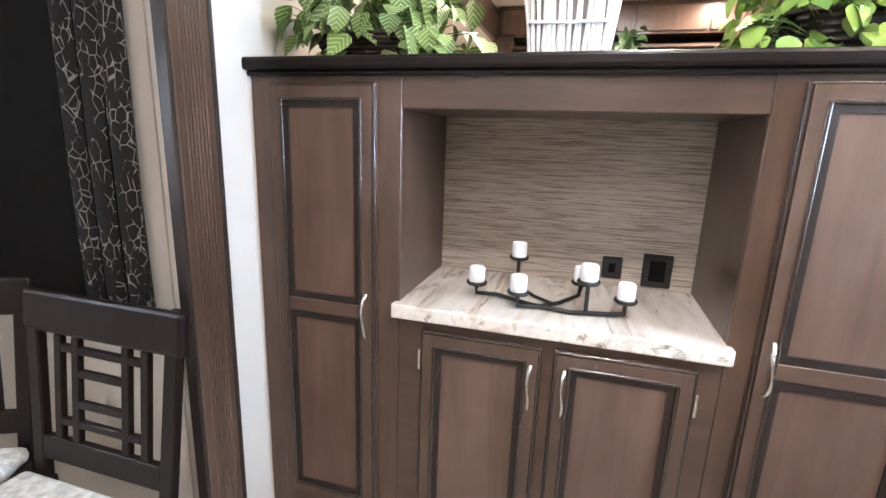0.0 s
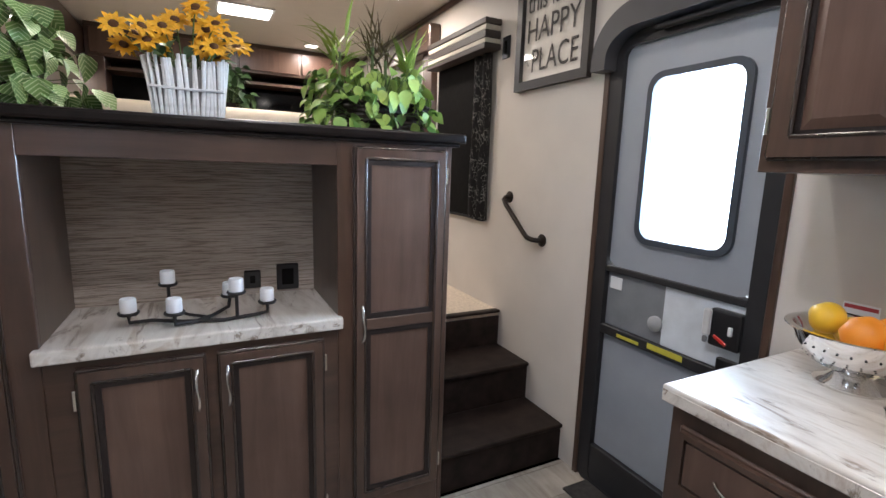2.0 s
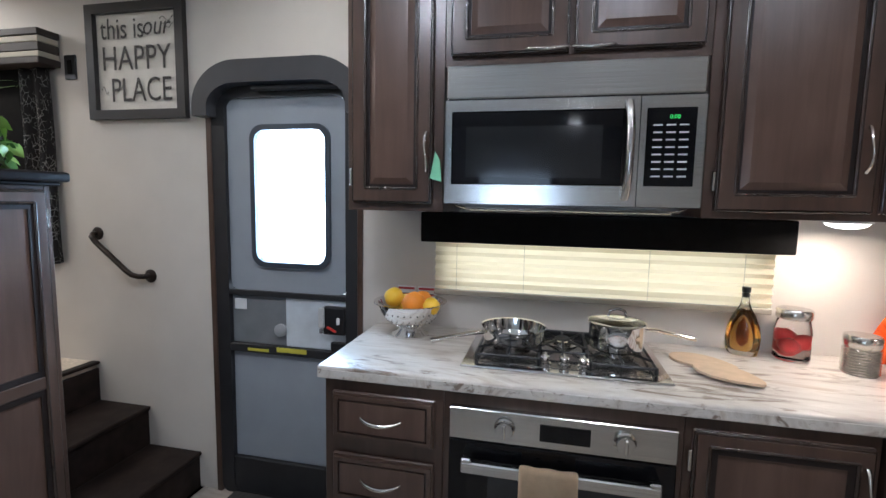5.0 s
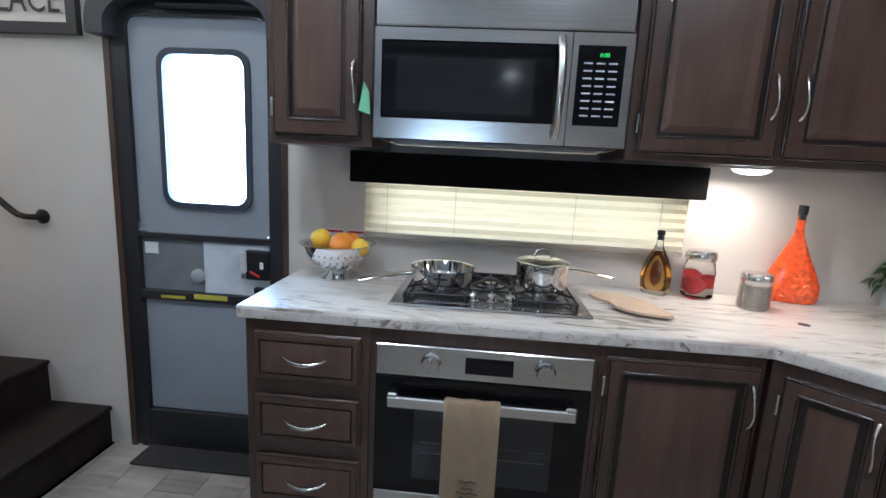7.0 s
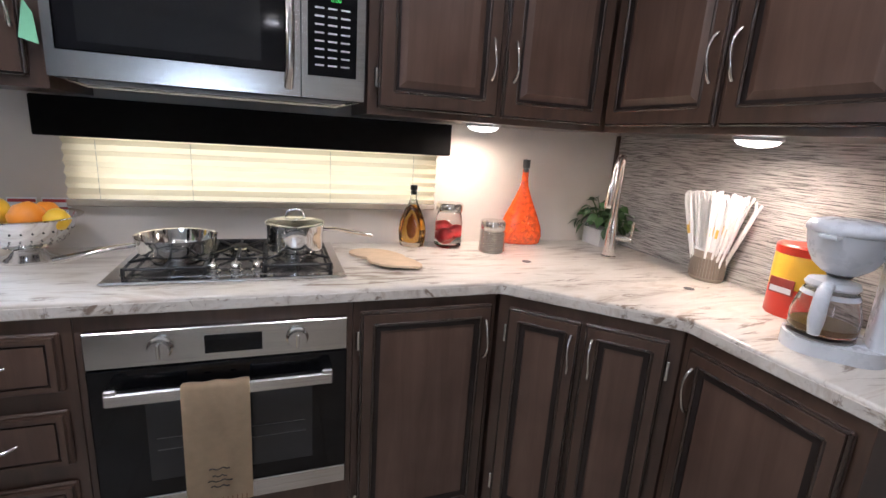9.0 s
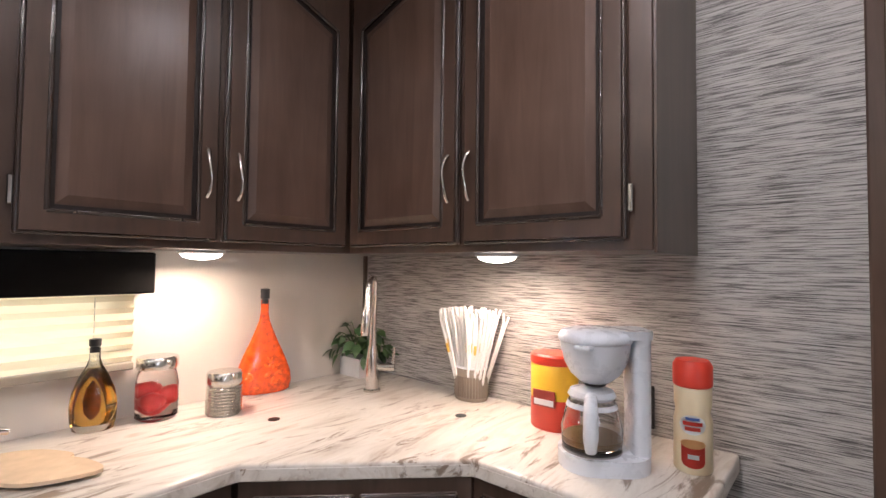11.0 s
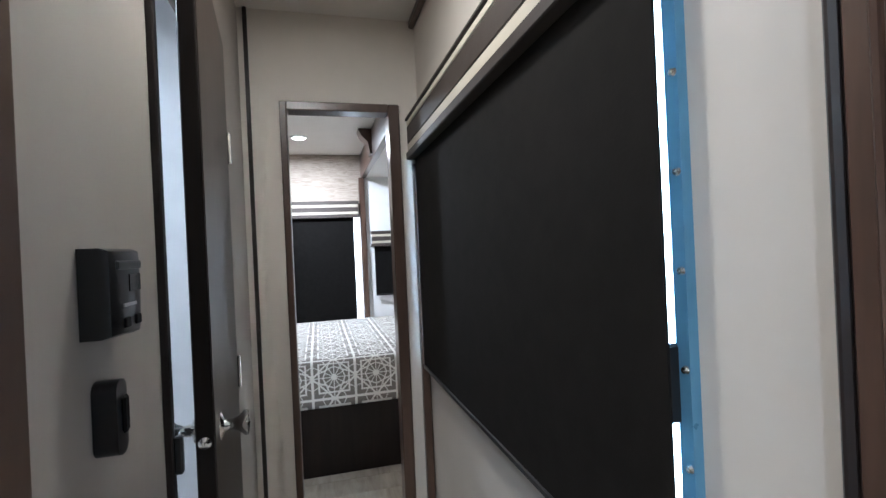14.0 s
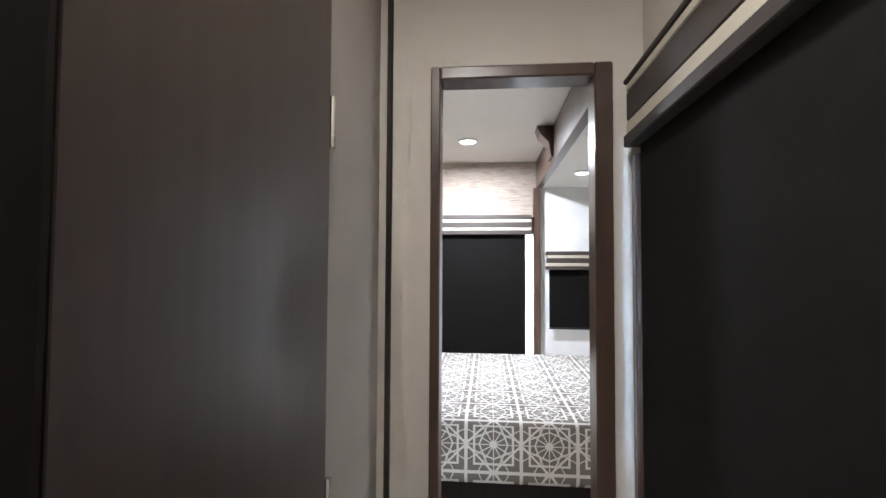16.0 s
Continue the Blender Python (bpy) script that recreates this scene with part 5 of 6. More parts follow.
cf = part("carafe", lathe([(0.05, 0.037), (0.062, 0.045), (0.064, 0.08), (0.052, 0.125), (0.045, 0.14), (0.043, 0.14), (0.05, 0.122), (0.061, 0.08), (0.059, 0.047), (0.001, 0.041)], 36), GLASS, cm, "clear glass carafe", m=pose(0, -0.015, 0, 0, 0, 75), smooth=45)
part("carafe_lid", lathe([(0.046, 0.14), (0.05, 0.146), (0.045, 0.156), (0.02, 0.162), (0.001, 0.163)], 30), CMW, cf, "white carafe lid", smooth=45)
part("carafe_band", lathe([(0.0515, 0.121), (0.0535, 0.122), (0.0495, 0.132), (0.0475, 0.131)], 36), CMW, cf, smooth=45)
part("carafe_handle", tube([(0, -0.045, 0.15), (0, -0.075, 0.148), (0, -0.092, 0.13), (0, -0.092, 0.085), (0, -0.085, 0.055)], [0.012, 0.013, 0.014, 0.015, 0.011], 12), CMW, cf, "white handle", smooth=50)
part("coffee_stain", lathe([(0.0585, 0.047), (0.0605, 0.054), (0.0605, 0.060), (0.058, 0.06)], 30), simple("coffee_dregs", (0.20, 0.12, 0.05), 0.3), cf)
part("power_switch", box(0.0, 0.02, 0.0978, 0.101, 0.04, 0.06, bev=0.002), CANRED, cm)

cr = on_top("creamer_bottle", 0.105, -1.93, "cream plastic coffee creamer bottle with red cap", "bottle")
part("bottle_body", lathe([(0.032, 0), (0.035, 0.004), (0.035, 0.09), (0.031, 0.105), (0.034, 0.12), (0.034, 0.148), (0.026, 0.158), (0.001, 0.158)], 32), simple("creamer_plastic", (0.72, 0.60, 0.40), 0.35, var=0.05), cr, smooth=45)
part("cap", lathe([(0.033, 0.15), (0.036, 0.153), (0.036, 0.188), (0.03, 0.197), (0.001, 0.198)], 32), CANRED, cr, "red screw cap", smooth=40)


def wrap_patch(r_, a0, a1, z0, z1, round_top=0.0, round_bottom=0.0, n=12):
    """A printed patch wrapped on a round body; its upper and lower edges may be rounded."""
    bm = bmesh.new()
    cols = []
    for i in range(n + 1):
        u = 2 * i / n - 1
        a = radians(a0 + (a1 - a0) * i / n)
        dip = 1 - math.sqrt(max(0.0, 1 - u * u))
        cols.append([bm.verts.new((r_ * math.cos(a), r_ * math.sin(a), z)) for z in (z0 + round_bottom * dip, z1 - round_top * dip)])
    for p, q in zip(cols, cols[1:]):
        bm.faces.new((p[0], q[0], q[1], p[1]))
    bmesh.ops.solidify(bm, geom=bm.faces[:], thickness=-0.0004)
    return bm


LABELRED, LABELBLUE = simple("label_red", (0.60, 0.05, 0.035), 0.4), simple("label_blue", (0.05, 0.13, 0.42), 0.4)
part("label_oval", wrap_patch(0.0354, 62, 142, 0.070, 0.104, 0.016, 0.016), WHITE, cr, "white label oval")
part("label_bar", wrap_patch(0.0361, 82, 122, 0.095, 0.100), LABELBLUE, cr)
for z0_, a0_, a1_ in ((0.086, 74, 130), (0.077, 80, 124)):
    part("label_bar", wrap_patch(0.0361, a0_, a1_, z0_, z0_ + 0.0065), LABELRED, cr)
part("mug_print", wrap_patch(0.0355, 68, 138, 0.012, 0.052, 0.0, 0.010), LABELRED, cr, "red mug print")
part("mug_foam", wrap_patch(0.0361, 66, 140, 0.046, 0.062, 0.008, 0.007), simple("label_tan", (0.70, 0.38, 0.16), 0.4), cr, "tan coffee print")
part("mug_mark", wrap_patch(0.0361, 88, 120, 0.028, 0.036), WHITE, cr)
for ox, oz in ((0.272, 0.985),):
    ot = thing("outlet", pose(ox, -2.10, oz, 0, 0, 180), "black wall outlet on the papered wall", "outlet")
    part("plate", box(-0.036, 0.036, -0.006, 0, -0.058, 0.058, bev=0.003), BLACK, ot)
    part("socket", box(-0.017, 0.017, -0.0085, -0.006, -0.035, 0.035, bev=0.002), BLACKMATT, ot)
for k, y in enumerate((0.085, -0.005)):
    lb = thing("warning_label", pose(1.449, y + 0.115, 1.035, 0, 0, -90), "white warning label with red header on the wall", "label", "warning labels")
    part("paper", box(0, 0.078, -0.0012, 0, -0.055, 0.04), WHITE, lb)
    part("header", box(0.003, 0.075, -0.002, -0.0012, 0.025, 0.035), simple("header_red", (0.42, 0.04, 0.05), 0.5), lb)
    for q in range(3):
        part("text_bar", box(0.008, 0.068 - 0.01 * q, -0.002, -0.0012, 0.006 - 0.012 * q, 0.010 - 0.012 * q), INK, lb)
tg = thing("price_tag", pose(1.128, -0.045, 1.50, 0, 0, -90), "green paper tag hanging on the cabinet handle", "tag")
part("paper", prism([(-0.005, 0.10), (0.012, 0.07), (0.018, 0.0), (-0.022, 0.012)], -0.034, -0.033), simple("green_paper", (0.22, 0.55, 0.33), 0.6), tg)

for t_, k_ in ((cl, 1.14), (cc, 1.12), (jr, 1.1), (sh, 1.08), (cm, 1.08)):
    t_.scale = (k_, k_, k_)
cr.scale = (1.13, 1.13, 1.24)
for nm_, k_ in (("ribbed_jar", (1.12, 1.12, 1.12)),):
    bpy.data.objects[nm_].scale = k_

# ---- lamps ----


def downlight(x, y, z, r, name="downlight"):
    t = thing(name, pose(x, y, z), "round lit white ceiling downlight", "ceiling light", "ceiling downlights")
    part("ring", lathe([(r * 1.25, 0), (r * 1.25, -0.006), (r, -0.012), (r * 0.98, -0.004)], 28), WHITE, t, smooth=40)
    part("lens", lathe([(r * 0.99, -0.006), (r * 0.7, -0.014), (0.001, -0.017)], 28), LENS, t, "glowing lens", smooth=40)


# every lamp gets a fixture, the added slide-out one too
for lx, ly, lz, lw, lc in DOWNLIGHTS:
    downlight(lx, ly, lz + 0.02 if lz < 2.2 else lz, 0.055)
for ux, uy in ((1.27, -1.33), (0.61, -1.89)):
    t = thing("undercabinet_light", pose(ux, uy, 1.3995), "small lit dome light under the wall cabinet", "cabinet light", "undercabinet lights")
    part("ring", lathe([(0.064, 0), (0.064, -0.008), (0.059, -0.010)], 28), WHITE, t, smooth=40)
    part("lens", lathe([(0.059, -0.008), (0.050, -0.018), (0.030, -0.025), (0.001, -0.028)], 28), LENS, t, "glowing dome", smooth=40)
pl = thing("panel_light", pose(0.27, 3.45, CE), "lit rectangular ceiling panel light", "ceiling light")
part("frame", box(-0.19, 0.19, -0.13, 0.13, -0.012, 0, bev=0.004), WHITE, pl)
part("diffuser", box(-0.17, 0.17, -0.11, 0.11, -0.02, -0.012, bev=0.003), LENS, pl)

# ---- foliage ----


def leaf_mesh(name, w, l, material, bend=0.25, tip=1.0):
    bm = bmesh.new()
    prof = [(0.0, 0.02), (0.12, 0.62), (0.3, 1.0), (0.52, 0.92), (0.75, 0.55 * tip), (0.92, 0.2 * tip), (1.0, 0.0)]
    rows = []
    for u, k in prof:
        z = -bend * l * u * u
        hw = w * 0.5 * k
        if k == 0.0:
            v = bm.verts.new((l * u, 0, z))
            rows.append((v, v, v))
        else:
            rows.append((bm.verts.new((l * u, -hw, z + hw * 0.25)), bm.verts.new((l * u, 0, z)), bm.verts.new((l * u, hw, z + hw * 0.25))))
    for a, b in zip(rows, rows[1:]):
        for i in range(2):
            vs = [a[i], a[i + 1], b[i + 1], b[i]]
            vs = [v for j, v in enumerate(vs) if v not in vs[:j]]
            if len(vs) > 2:
                bm.faces.new(vs)
    return mesh_of(name, bm, material, 60)


def leaf_mat(name, dark, light, vein, vscale=0.0):
    m, nt, b = mat(name, 0.42)
    info = nt.nodes.new("ShaderNodeObjectInfo")
    c = ramp(nt, info.outputs["Random"], (0.0, dark), (1.0, light))
    if vscale:
        tc = nt.nodes.new("ShaderNodeTexCoord")
        sx = nt.nodes.new("ShaderNodeSeparateXYZ")
        nt.links.new(tc.outputs["Object"], sx.inputs[0])
        ab = nt.nodes.new("ShaderNodeMath"); ab.operation = "ABSOLUTE"
        nt.links.new(sx.outputs["Y"], ab.inputs[0])
        ml = nt.nodes.new("ShaderNodeMath"); ml.operation = "MULTIPLY_ADD"
        nt.links.new(ab.outputs[0], ml.inputs[0]); ml.inputs[1].default_value = -0.9
        nt.links.new(sx.outputs["X"], ml.inputs[2])
        sn = nt.nodes.new("ShaderNodeMath"); sn.operation = "SINE"
        m2 = nt.nodes.new("ShaderNodeMath"); m2.operation = "MULTIPLY"; m2.inputs[1].default_value = vscale
        nt.links.new(ml.outputs[0], m2.inputs[0]); nt.links.new(m2.outputs[0], sn.inputs[0])
        c = mix(nt, ramp(nt, sn.outputs[0], (0.55, (0, 0, 0)), (0.85, (1, 1, 1))), c, vein)
    v = coords(nt, (1, 1, 1))
    c = mix(nt, 0.4, c, ramp(nt, tex_noise(nt, v, 40.0), (0.3, (0.6, 0.65, 0.55)), (0.7, (1, 1, 1))), "MULTIPLY")
    nt.links.new(c, b.inputs["Base Color"])
    b.inputs["Subsurface Weight"].default_value = 0.0
    return m


LEAFVEIN = leaf_mesh("leaf", 0.066, 0.066, leaf_mat("veined_leaf", (0.10, 0.19, 0.045), (0.20, 0.33, 0.09), (0.52, 0.60, 0.32), 520.0))
LEAFLIME = leaf_mesh("leaf", 0.046, 0.058, leaf_mat("lime_leaf", (0.06, 0.16, 0.025), (0.42, 0.57, 0.14), (0.5, 0.6, 0.25)))
LEAFDARK = leaf_mesh("leaf", 0.032, 0.05, leaf_mat("dark_leaf", (0.03, 0.07, 0.025), (0.075, 0.14, 0.05), (0.3, 0.4, 0.2)))
BLADE = leaf_mesh("blade", 0.014, 0.15, leaf_mat("grass_blade", (0.20, 0.30, 0.05), (0.40, 0.50, 0.10), (0.5, 0.6, 0.2)), 0.5, 0.8)
FROND = leaf_mesh("frond", 0.007, 0.12, leaf_mat("brown_frond", (0.06, 0.045, 0.02), (0.15, 0.12, 0.05), (0.3, 0.3, 0.2)), 0.2, 0.8)
STEM = simple("green_stem", (0.10, 0.16, 0.05), 0.6)
WICKER = simple("dark_wicker", (0.035, 0.024, 0.018), 0.55, var=0.4, scale=60)


def foliage(parent, mesh, count, box_, seed, droop=25, stem=True, scale=(0.8, 1.25)):
    r_ = random.Random(seed)
    x0, x1, y0, y1, z0, z1 = box_
    cx, cy = (x0 + x1) / 2, (y0 + y1) / 2
    bm = bmesh.new()
    for q in range(count):
        while True:
            u, v, w = r_.uniform(-1, 1), r_.uniform(-1, 1), r_.random()
            if 0.2 < u * u + v * v + (w * 0.9) ** 2 < 1.15 + 0.2 * math.sin(5 * u):
                break
        px, py, pz = cx + u * (x1 - x0) / 2, cy + v * (y1 - y0) / 2, z0 + w * (z1 - z0)
        out = math.degrees(math.atan2(v * 0.8 + r_.uniform(-0.5, 0.5), u + r_.uniform(-0.5, 0.5)))
        lf = new("leaf", mesh)
        lf.parent = parent
        s = r_.uniform(*scale)
        lf.matrix_basis = pose(px, py, pz, 0, 0, out) @ pose(0, 0, 0, r_.uniform(-40, 40), droop + r_.uniform(-35, 45), 0) @ Matrix.Diagonal((s, s, s, 1))
        if stem and q % 2 == 0:
            add_tube(bm, [(cx + 0.3 * (px - cx), cy + 0.3 * (py - cy), z0 + 0.02), (cx + 0.7 * (px - cx), cy + 0.7 * (py - cy), z0 + 0.6 * (pz - z0) + 0.02), (px, py, pz)], 0.0016, 4, False)
    if stem:
        tagged(part("stem_tangle", bm, STEM, parent), kind="stuff")


def wicker_basket(parent, x0, x1, y0, y1, z0, h):
    cx, cy = (x0 + x1) / 2, (y0 + y1) / 2
    rx, ry = (x1 - x0) / 2, (y1 - y0) / 2
    part("basket_core", lathe([(0.8, 0.0), (0.97, h * 0.98), (0.9, h), (0.001, h * 0.9)], 24, rx, ry), WICKER, parent, m=pose(cx, cy, z0))
    for j in range(7):
        z = z0 + h * (j + 0.5) / 7
        k = 0.83 + 0.17 * j / 7
        part("weave", tube([(cx + (rx * k + 0.003 * (-1) ** (q + j)) * math.cos(2 * math.pi * q / 40), cy + (ry * k + 0.003 * (-1) ** (q + j)) * math.sin(2 * math.pi * q / 40), z) for q in range(41)], h / 17, 5), WICKER, parent)


ZC = 1.508
pa = thing("trailing_plant", pose(-0.58, 1.33, ZC), "leafy artificial plant with veined leaves in a wicker basket", "plant")
wicker_basket(pa, -0.22, 0.16, -0.08, 0.08, 0.0, 0.085)
foliage(pa, LEAFVEIN, 190, (-0.29, 0.30, -0.15, 0.13, 0.015, 0.29), 11, droop=50)
pb = thing("green_plant", pose(0.54, 1.33, ZC), "bright green artificial plant in a dark wicker basket", "plant")
wicker_basket(pb, -0.16, 0.21, -0.085, 0.085, 0.0, 0.11)
foliage(pb, LEAFLIME, 360, (-0.26, 0.24, -0.15, 0.13, 0.015, 0.24), 12, droop=45, scale=(0.6, 1.15))
rb2 = random.Random(8)
for bx, n_, me_, hh in ((-0.14, 26, BLADE, 0.27), (0.12, 22, BLADE, 0.23), (-0.02, 34, FROND, 0.30), (0.03, 22, FROND, 0.26)):
    for q in range(n_):
        lf = new("blade", me_)
        lf.parent = pb
        lf.matrix_basis = pose(bx + rb2.uniform(-0.02, 0.02), rb2.uniform(-0.03, 0.03), hh * rb2.uniform(0.75, 1.15), 0, 0, rb2.uniform(0, 360)) @ pose(0, 0, 0, 0, -rb2.uniform(35, 80), 0)
    part("stalk", tube([(bx, 0, 0.05), (bx, 0, hh)], 0.006, 6), STEM, pb)

fp = thing("sunflower_pot", pose(-0.075, 1.30, ZC), "white twig planter of yellow artificial sunflowers", "planter")
TWIG = simple("white_twig", (0.70, 0.69, 0.67), 0.7, var=0.15, scale=40, bumps=0.4, bscale=60)
part("pot_core", prism([(-0.082, -0.055), (0.082, -0.055), (0.082, 0.055), (-0.082, 0.055)], 0.0, 0.145, "z"), simple("pot_inner", (0.2, 0.19, 0.18), 0.8), fp)
twig = [mesh_of("twig", tube([(0, 0, 0.0), (0.001, 0, 0.09), (-0.001, 0, 0.172)], [rr, rr * 0.9, rr * 1.05], 7), TWIG, 50) for rr in (0.0062, 0.0075, 0.0052)]
rt = random.Random(5)
for side in range(4):
    n_ = 15 if side % 2 == 0 else 10
    for q in range(n_):
        u = (q + 0.5) / n_ * 2 - 1
        x, y = ((0.086 * u, -0.06), (0.089, 0.058 * u), (0.086 * u, 0.06), (-0.089, 0.058 * u))[side]
        tw_ = new("twig", twig[rt.randrange(3)])
        tw_.parent = fp
        tw_.matrix_basis = pose(x, y, 0, rt.uniform(-2, 2), x * 50 + rt.uniform(-3, 3), 0) @ Matrix.Diagonal((1, 1, rt.uniform(0.95, 1.06), 1))
part("rope", tube([(0.093, -0.069, 0.085), (0.0, -0.070, 0.083), (-0.093, -0.069, 0.086), (-0.1, 0.0, 0.086), (-0.093, 0.069, 0.085), (0.093, 0.069, 0.085), (0.1, 0.0, 0.085), (0.093, -0.069, 0.085)], 0.004, 6), TWIG, fp)
PETAL = leaf_mesh("petal", 0.015, 0.032, simple("yellow_petal", (0.78, 0.40, 0.015), 0.5, var=0.15, scale=80), 0.1)
disc = mesh_of("flower_disc", lathe([(0.012, 0), (0.013, 0.004), (0.008, 0.008), (0.001, 0.009)], 16), simple("brown_disc", (0.09, 0.035, 0.01), 0.8, var=0.4, scale=200), 50)
bm = bmesh.new()
for q in range(26):
    u = rt.uniform(-1, 1)
    x, y, z = 0.17 * u, rt.uniform(-0.085, 0.05), 0.19 + rt.uniform(0.0, 0.125) * (1.15 - 0.5 * abs(u))
    fl = new("flower")
    fl.parent = fp
    fl.matrix_basis = pose(x, y, z, 60 + rt.uniform(-30, 25), 0, -x * 200 + rt.uniform(-45, 45))
    new_d = new("flower_disc", disc)
    new_d.parent = fl
    for k in range(14):
        pt = new("petal", PETAL)
        pt.parent = fl
        pt.matrix_basis = pose(0, 0, 0.002 + 0.001 * (k % 2), 0, 0, 360 * k / 14) @ pose(0.010, 0, 0, 0, -12 if k % 2 else 4, 0)
    add_tube(bm, [(x * 0.3, y * 0.3, 0.12), (x * 0.8, y * 0.8, z - 0.03), (x, y, z)], 0.002, 5, False)
tagged(part("stem_tangle", bm, STEM, fp), kind="stuff")
foliage(fp, LEAFDARK, 34, (-0.13, 0.13, -0.07, 0.06, 0.17, 0.26), 21, stem=False, scale=(0.6, 1.0))

hp = thing("herb_planter", pose(1.36, -1.99, ZT), "small leafy plant in a pale box planter", "plant")
part("box", prism([(-0.055, -0.04), (0.055, -0.04), (0.062, 0.04), (-0.062, 0.04)], 0, 0.075, "z"), simple("pale_pot", (0.52, 0.53, 0.54), 0.5), hp)
foliage(hp, LEAFDARK, 90, (-0.13, 0.13, -0.10, 0.08, 0.085, 0.22), 31)

# ---- candelabra in the niche ----
cd = thing("candle_holder", pose(-0.07, 1.33, 0.8775), "black curved iron holder with six white votive candles", "candle holder")
IRON = simple("black_iron", (0.014, 0.012, 0.011), 0.5, 0.3)
arms = [[(-0.20, -0.07, 0.035), (-0.20, -0.07, 0.014), (-0.14, -0.06, 0.012), (-0.05, -0.10, 0.010), (0.06, -0.12, 0.008), (0.16, -0.10, 0.010), (0.195, -0.095, 0.014), (0.195, -0.095, 0.04)],
        [(-0.075, -0.13, 0.04), (-0.075, -0.13, 0.012), (-0.02, -0.11, 0.010), (0.03, -0.06, 0.010), (0.08, 0.02, 0.012), (0.085, 0.03, 0.04)]]
for a in arms:
    part("arm", tube(a, 0.006, 8), IRON, cd, smooth=50)
part("arm", tube([(-0.10, 0.05, 0.09), (-0.10, 0.05, 0.012), (-0.04, -0.03, 0.010), (0.02, -0.08, 0.010)], 0.0055, 8), IRON, cd, smooth=50)
part("arm", tube([(0.10, -0.115, 0.012), (0.10, -0.115, 0.085)], 0.0055, 8), IRON, cd, smooth=50)
WAX = simple("white_wax", (0.80, 0.80, 0.80), 0.45, var=0.04)
for x, y, z in ((-0.20, -0.07, 0.035), (0.195, -0.095, 0.04), (-0.075, -0.13, 0.04), (0.085, 0.03, 0.04), (-0.10, 0.05, 0.09), (0.10, -0.115, 0.085)):
    cn = part("cup", lathe([(0.008, 0), (0.026, 0.004), (0.03, 0.010), (0.028, 0.014), (0.001, 0.012)], 20), IRON, cd, m=pose(x, y, z), smooth=40)
    part("candle", lathe([(0.021, 0.013), (0.0225, 0.016), (0.0225, 0.05), (0.020, 0.056), (0.001, 0.053)], 20), WAX, cn, "white votive candle", smooth=40)
for x0, x1, z0, z1 in ((0.075, 0.135, 0.90, 0.97), (0.195, 0.28, 0.885, 0.99)):
    ot = thing("outlet", pose(0, 1.545, 0), "black outlet plate at the back of the niche", "outlet", "niche outlets")
    part("plate", box(x0, x1, -0.008, 0, z0, z1, bev=0.003), BLACK, ot)
    part("socket", box(x0 + 0.02, x1 - 0.02, -0.011, -0.008, z0 + 0.02, z1 - 0.02, bev=0.002), BLACKMATT, ot)

# ---- raised living room ----
for x in (-0.42, 0.28):
    se = thing("theater_seat", pose(x, 2.25, 0.585), "cream leather theater seat seen from behind", "seat", "theater seats")
    part("backrest", box(-0.32, 0.32, 0, 0.20, 0.30, 1.075, bev=0.045, seg=3), SEATCREAM, se, smooth=60)
    part("seat_base", box(-0.32, 0.32, 0.21, 0.85, 0.0, 0.45, bev=0.04, seg=3), SEATCREAM, se, smooth=60)
tv = thing("entertainment_center", pose(0, 4.745, 0), "dark brown wooden wall unit with black television recess", "cabinet")
part("upper_cabinet", box(-0.85, 1.40, -0.32, 0, 2.20, CE - 0.003, bev=0.004), WOOD_H, tv)
for x0 in (-0.82, -0.27, 0.28, 0.83):
    part("cabinet_door", box(x0, x0 + 0.53, -0.338, -0.321, 2.22, 2.42, bev=0.006), PANEL, tv)
part("post", box(-0.90, -0.72, -0.36, 0, 0.585, 2.195, bev=0.004), WOOD, tv)
part("post", box(-0.02, 0.08, -0.34, 0, 0.585, 2.195, bev=0.004), WOOD, tv)
part("post", box(1.0, 1.12, -0.34, 0, 0.585, 2.195, bev=0.004), WOOD, tv)
part("television", box(0.12, 0.97, -0.14, -0.10, 1.55, 2.06, bev=0.006), OVENGLASS, tv, "black television screen")
part("recess", box(-0.72, 1.0, -0.05, -0.002, 0.585, 2.195), BLACKMATT, tv)
part("shelf", box(-0.72, 1.0, -0.33, -0.05, 2.10, 2.125), WOOD_H, tv)
part("glass_shelf", box(-0.70, -0.03, -0.30, -0.05, 1.86, 1.875), VALCREAM, tv)
hpt = thing("hanging_plant", pose(0.16, 4.15, 1.80), "dark green trailing plant on a stand before the wall unit", "plant")
part("stand", lathe([(0.14, -1.215), (0.14, -1.195), (0.02, -1.18), (0.02, -0.03), (0.09, -0.02), (0.10, 0.08), (0.001, 0.07)], 20), ESPRESSO, hpt, smooth=40)
foliage(hpt, LEAFDARK, 110, (-0.22, 0.22, -0.2, 0.2, 0.0, 0.42), 41, scale=(1.3, 2.2))
sc2 = thing("slide_wall_cabinet", pose(-1.895, 3.0, 0), "low wooden cabinet with light slats in the slide", "cabinet")
part("body", box(0.001, 0.30, -0.6, 1.5, 0.586, 1.78, bev=0.004), WOOD, sc2)
for q in range(3):
    part("slat", box(0.302, 0.315, -0.55, 1.45, 1.40 + 0.12 * q, 1.45 + 0.12 * q, bev=0.003), VALCREAM, sc2)

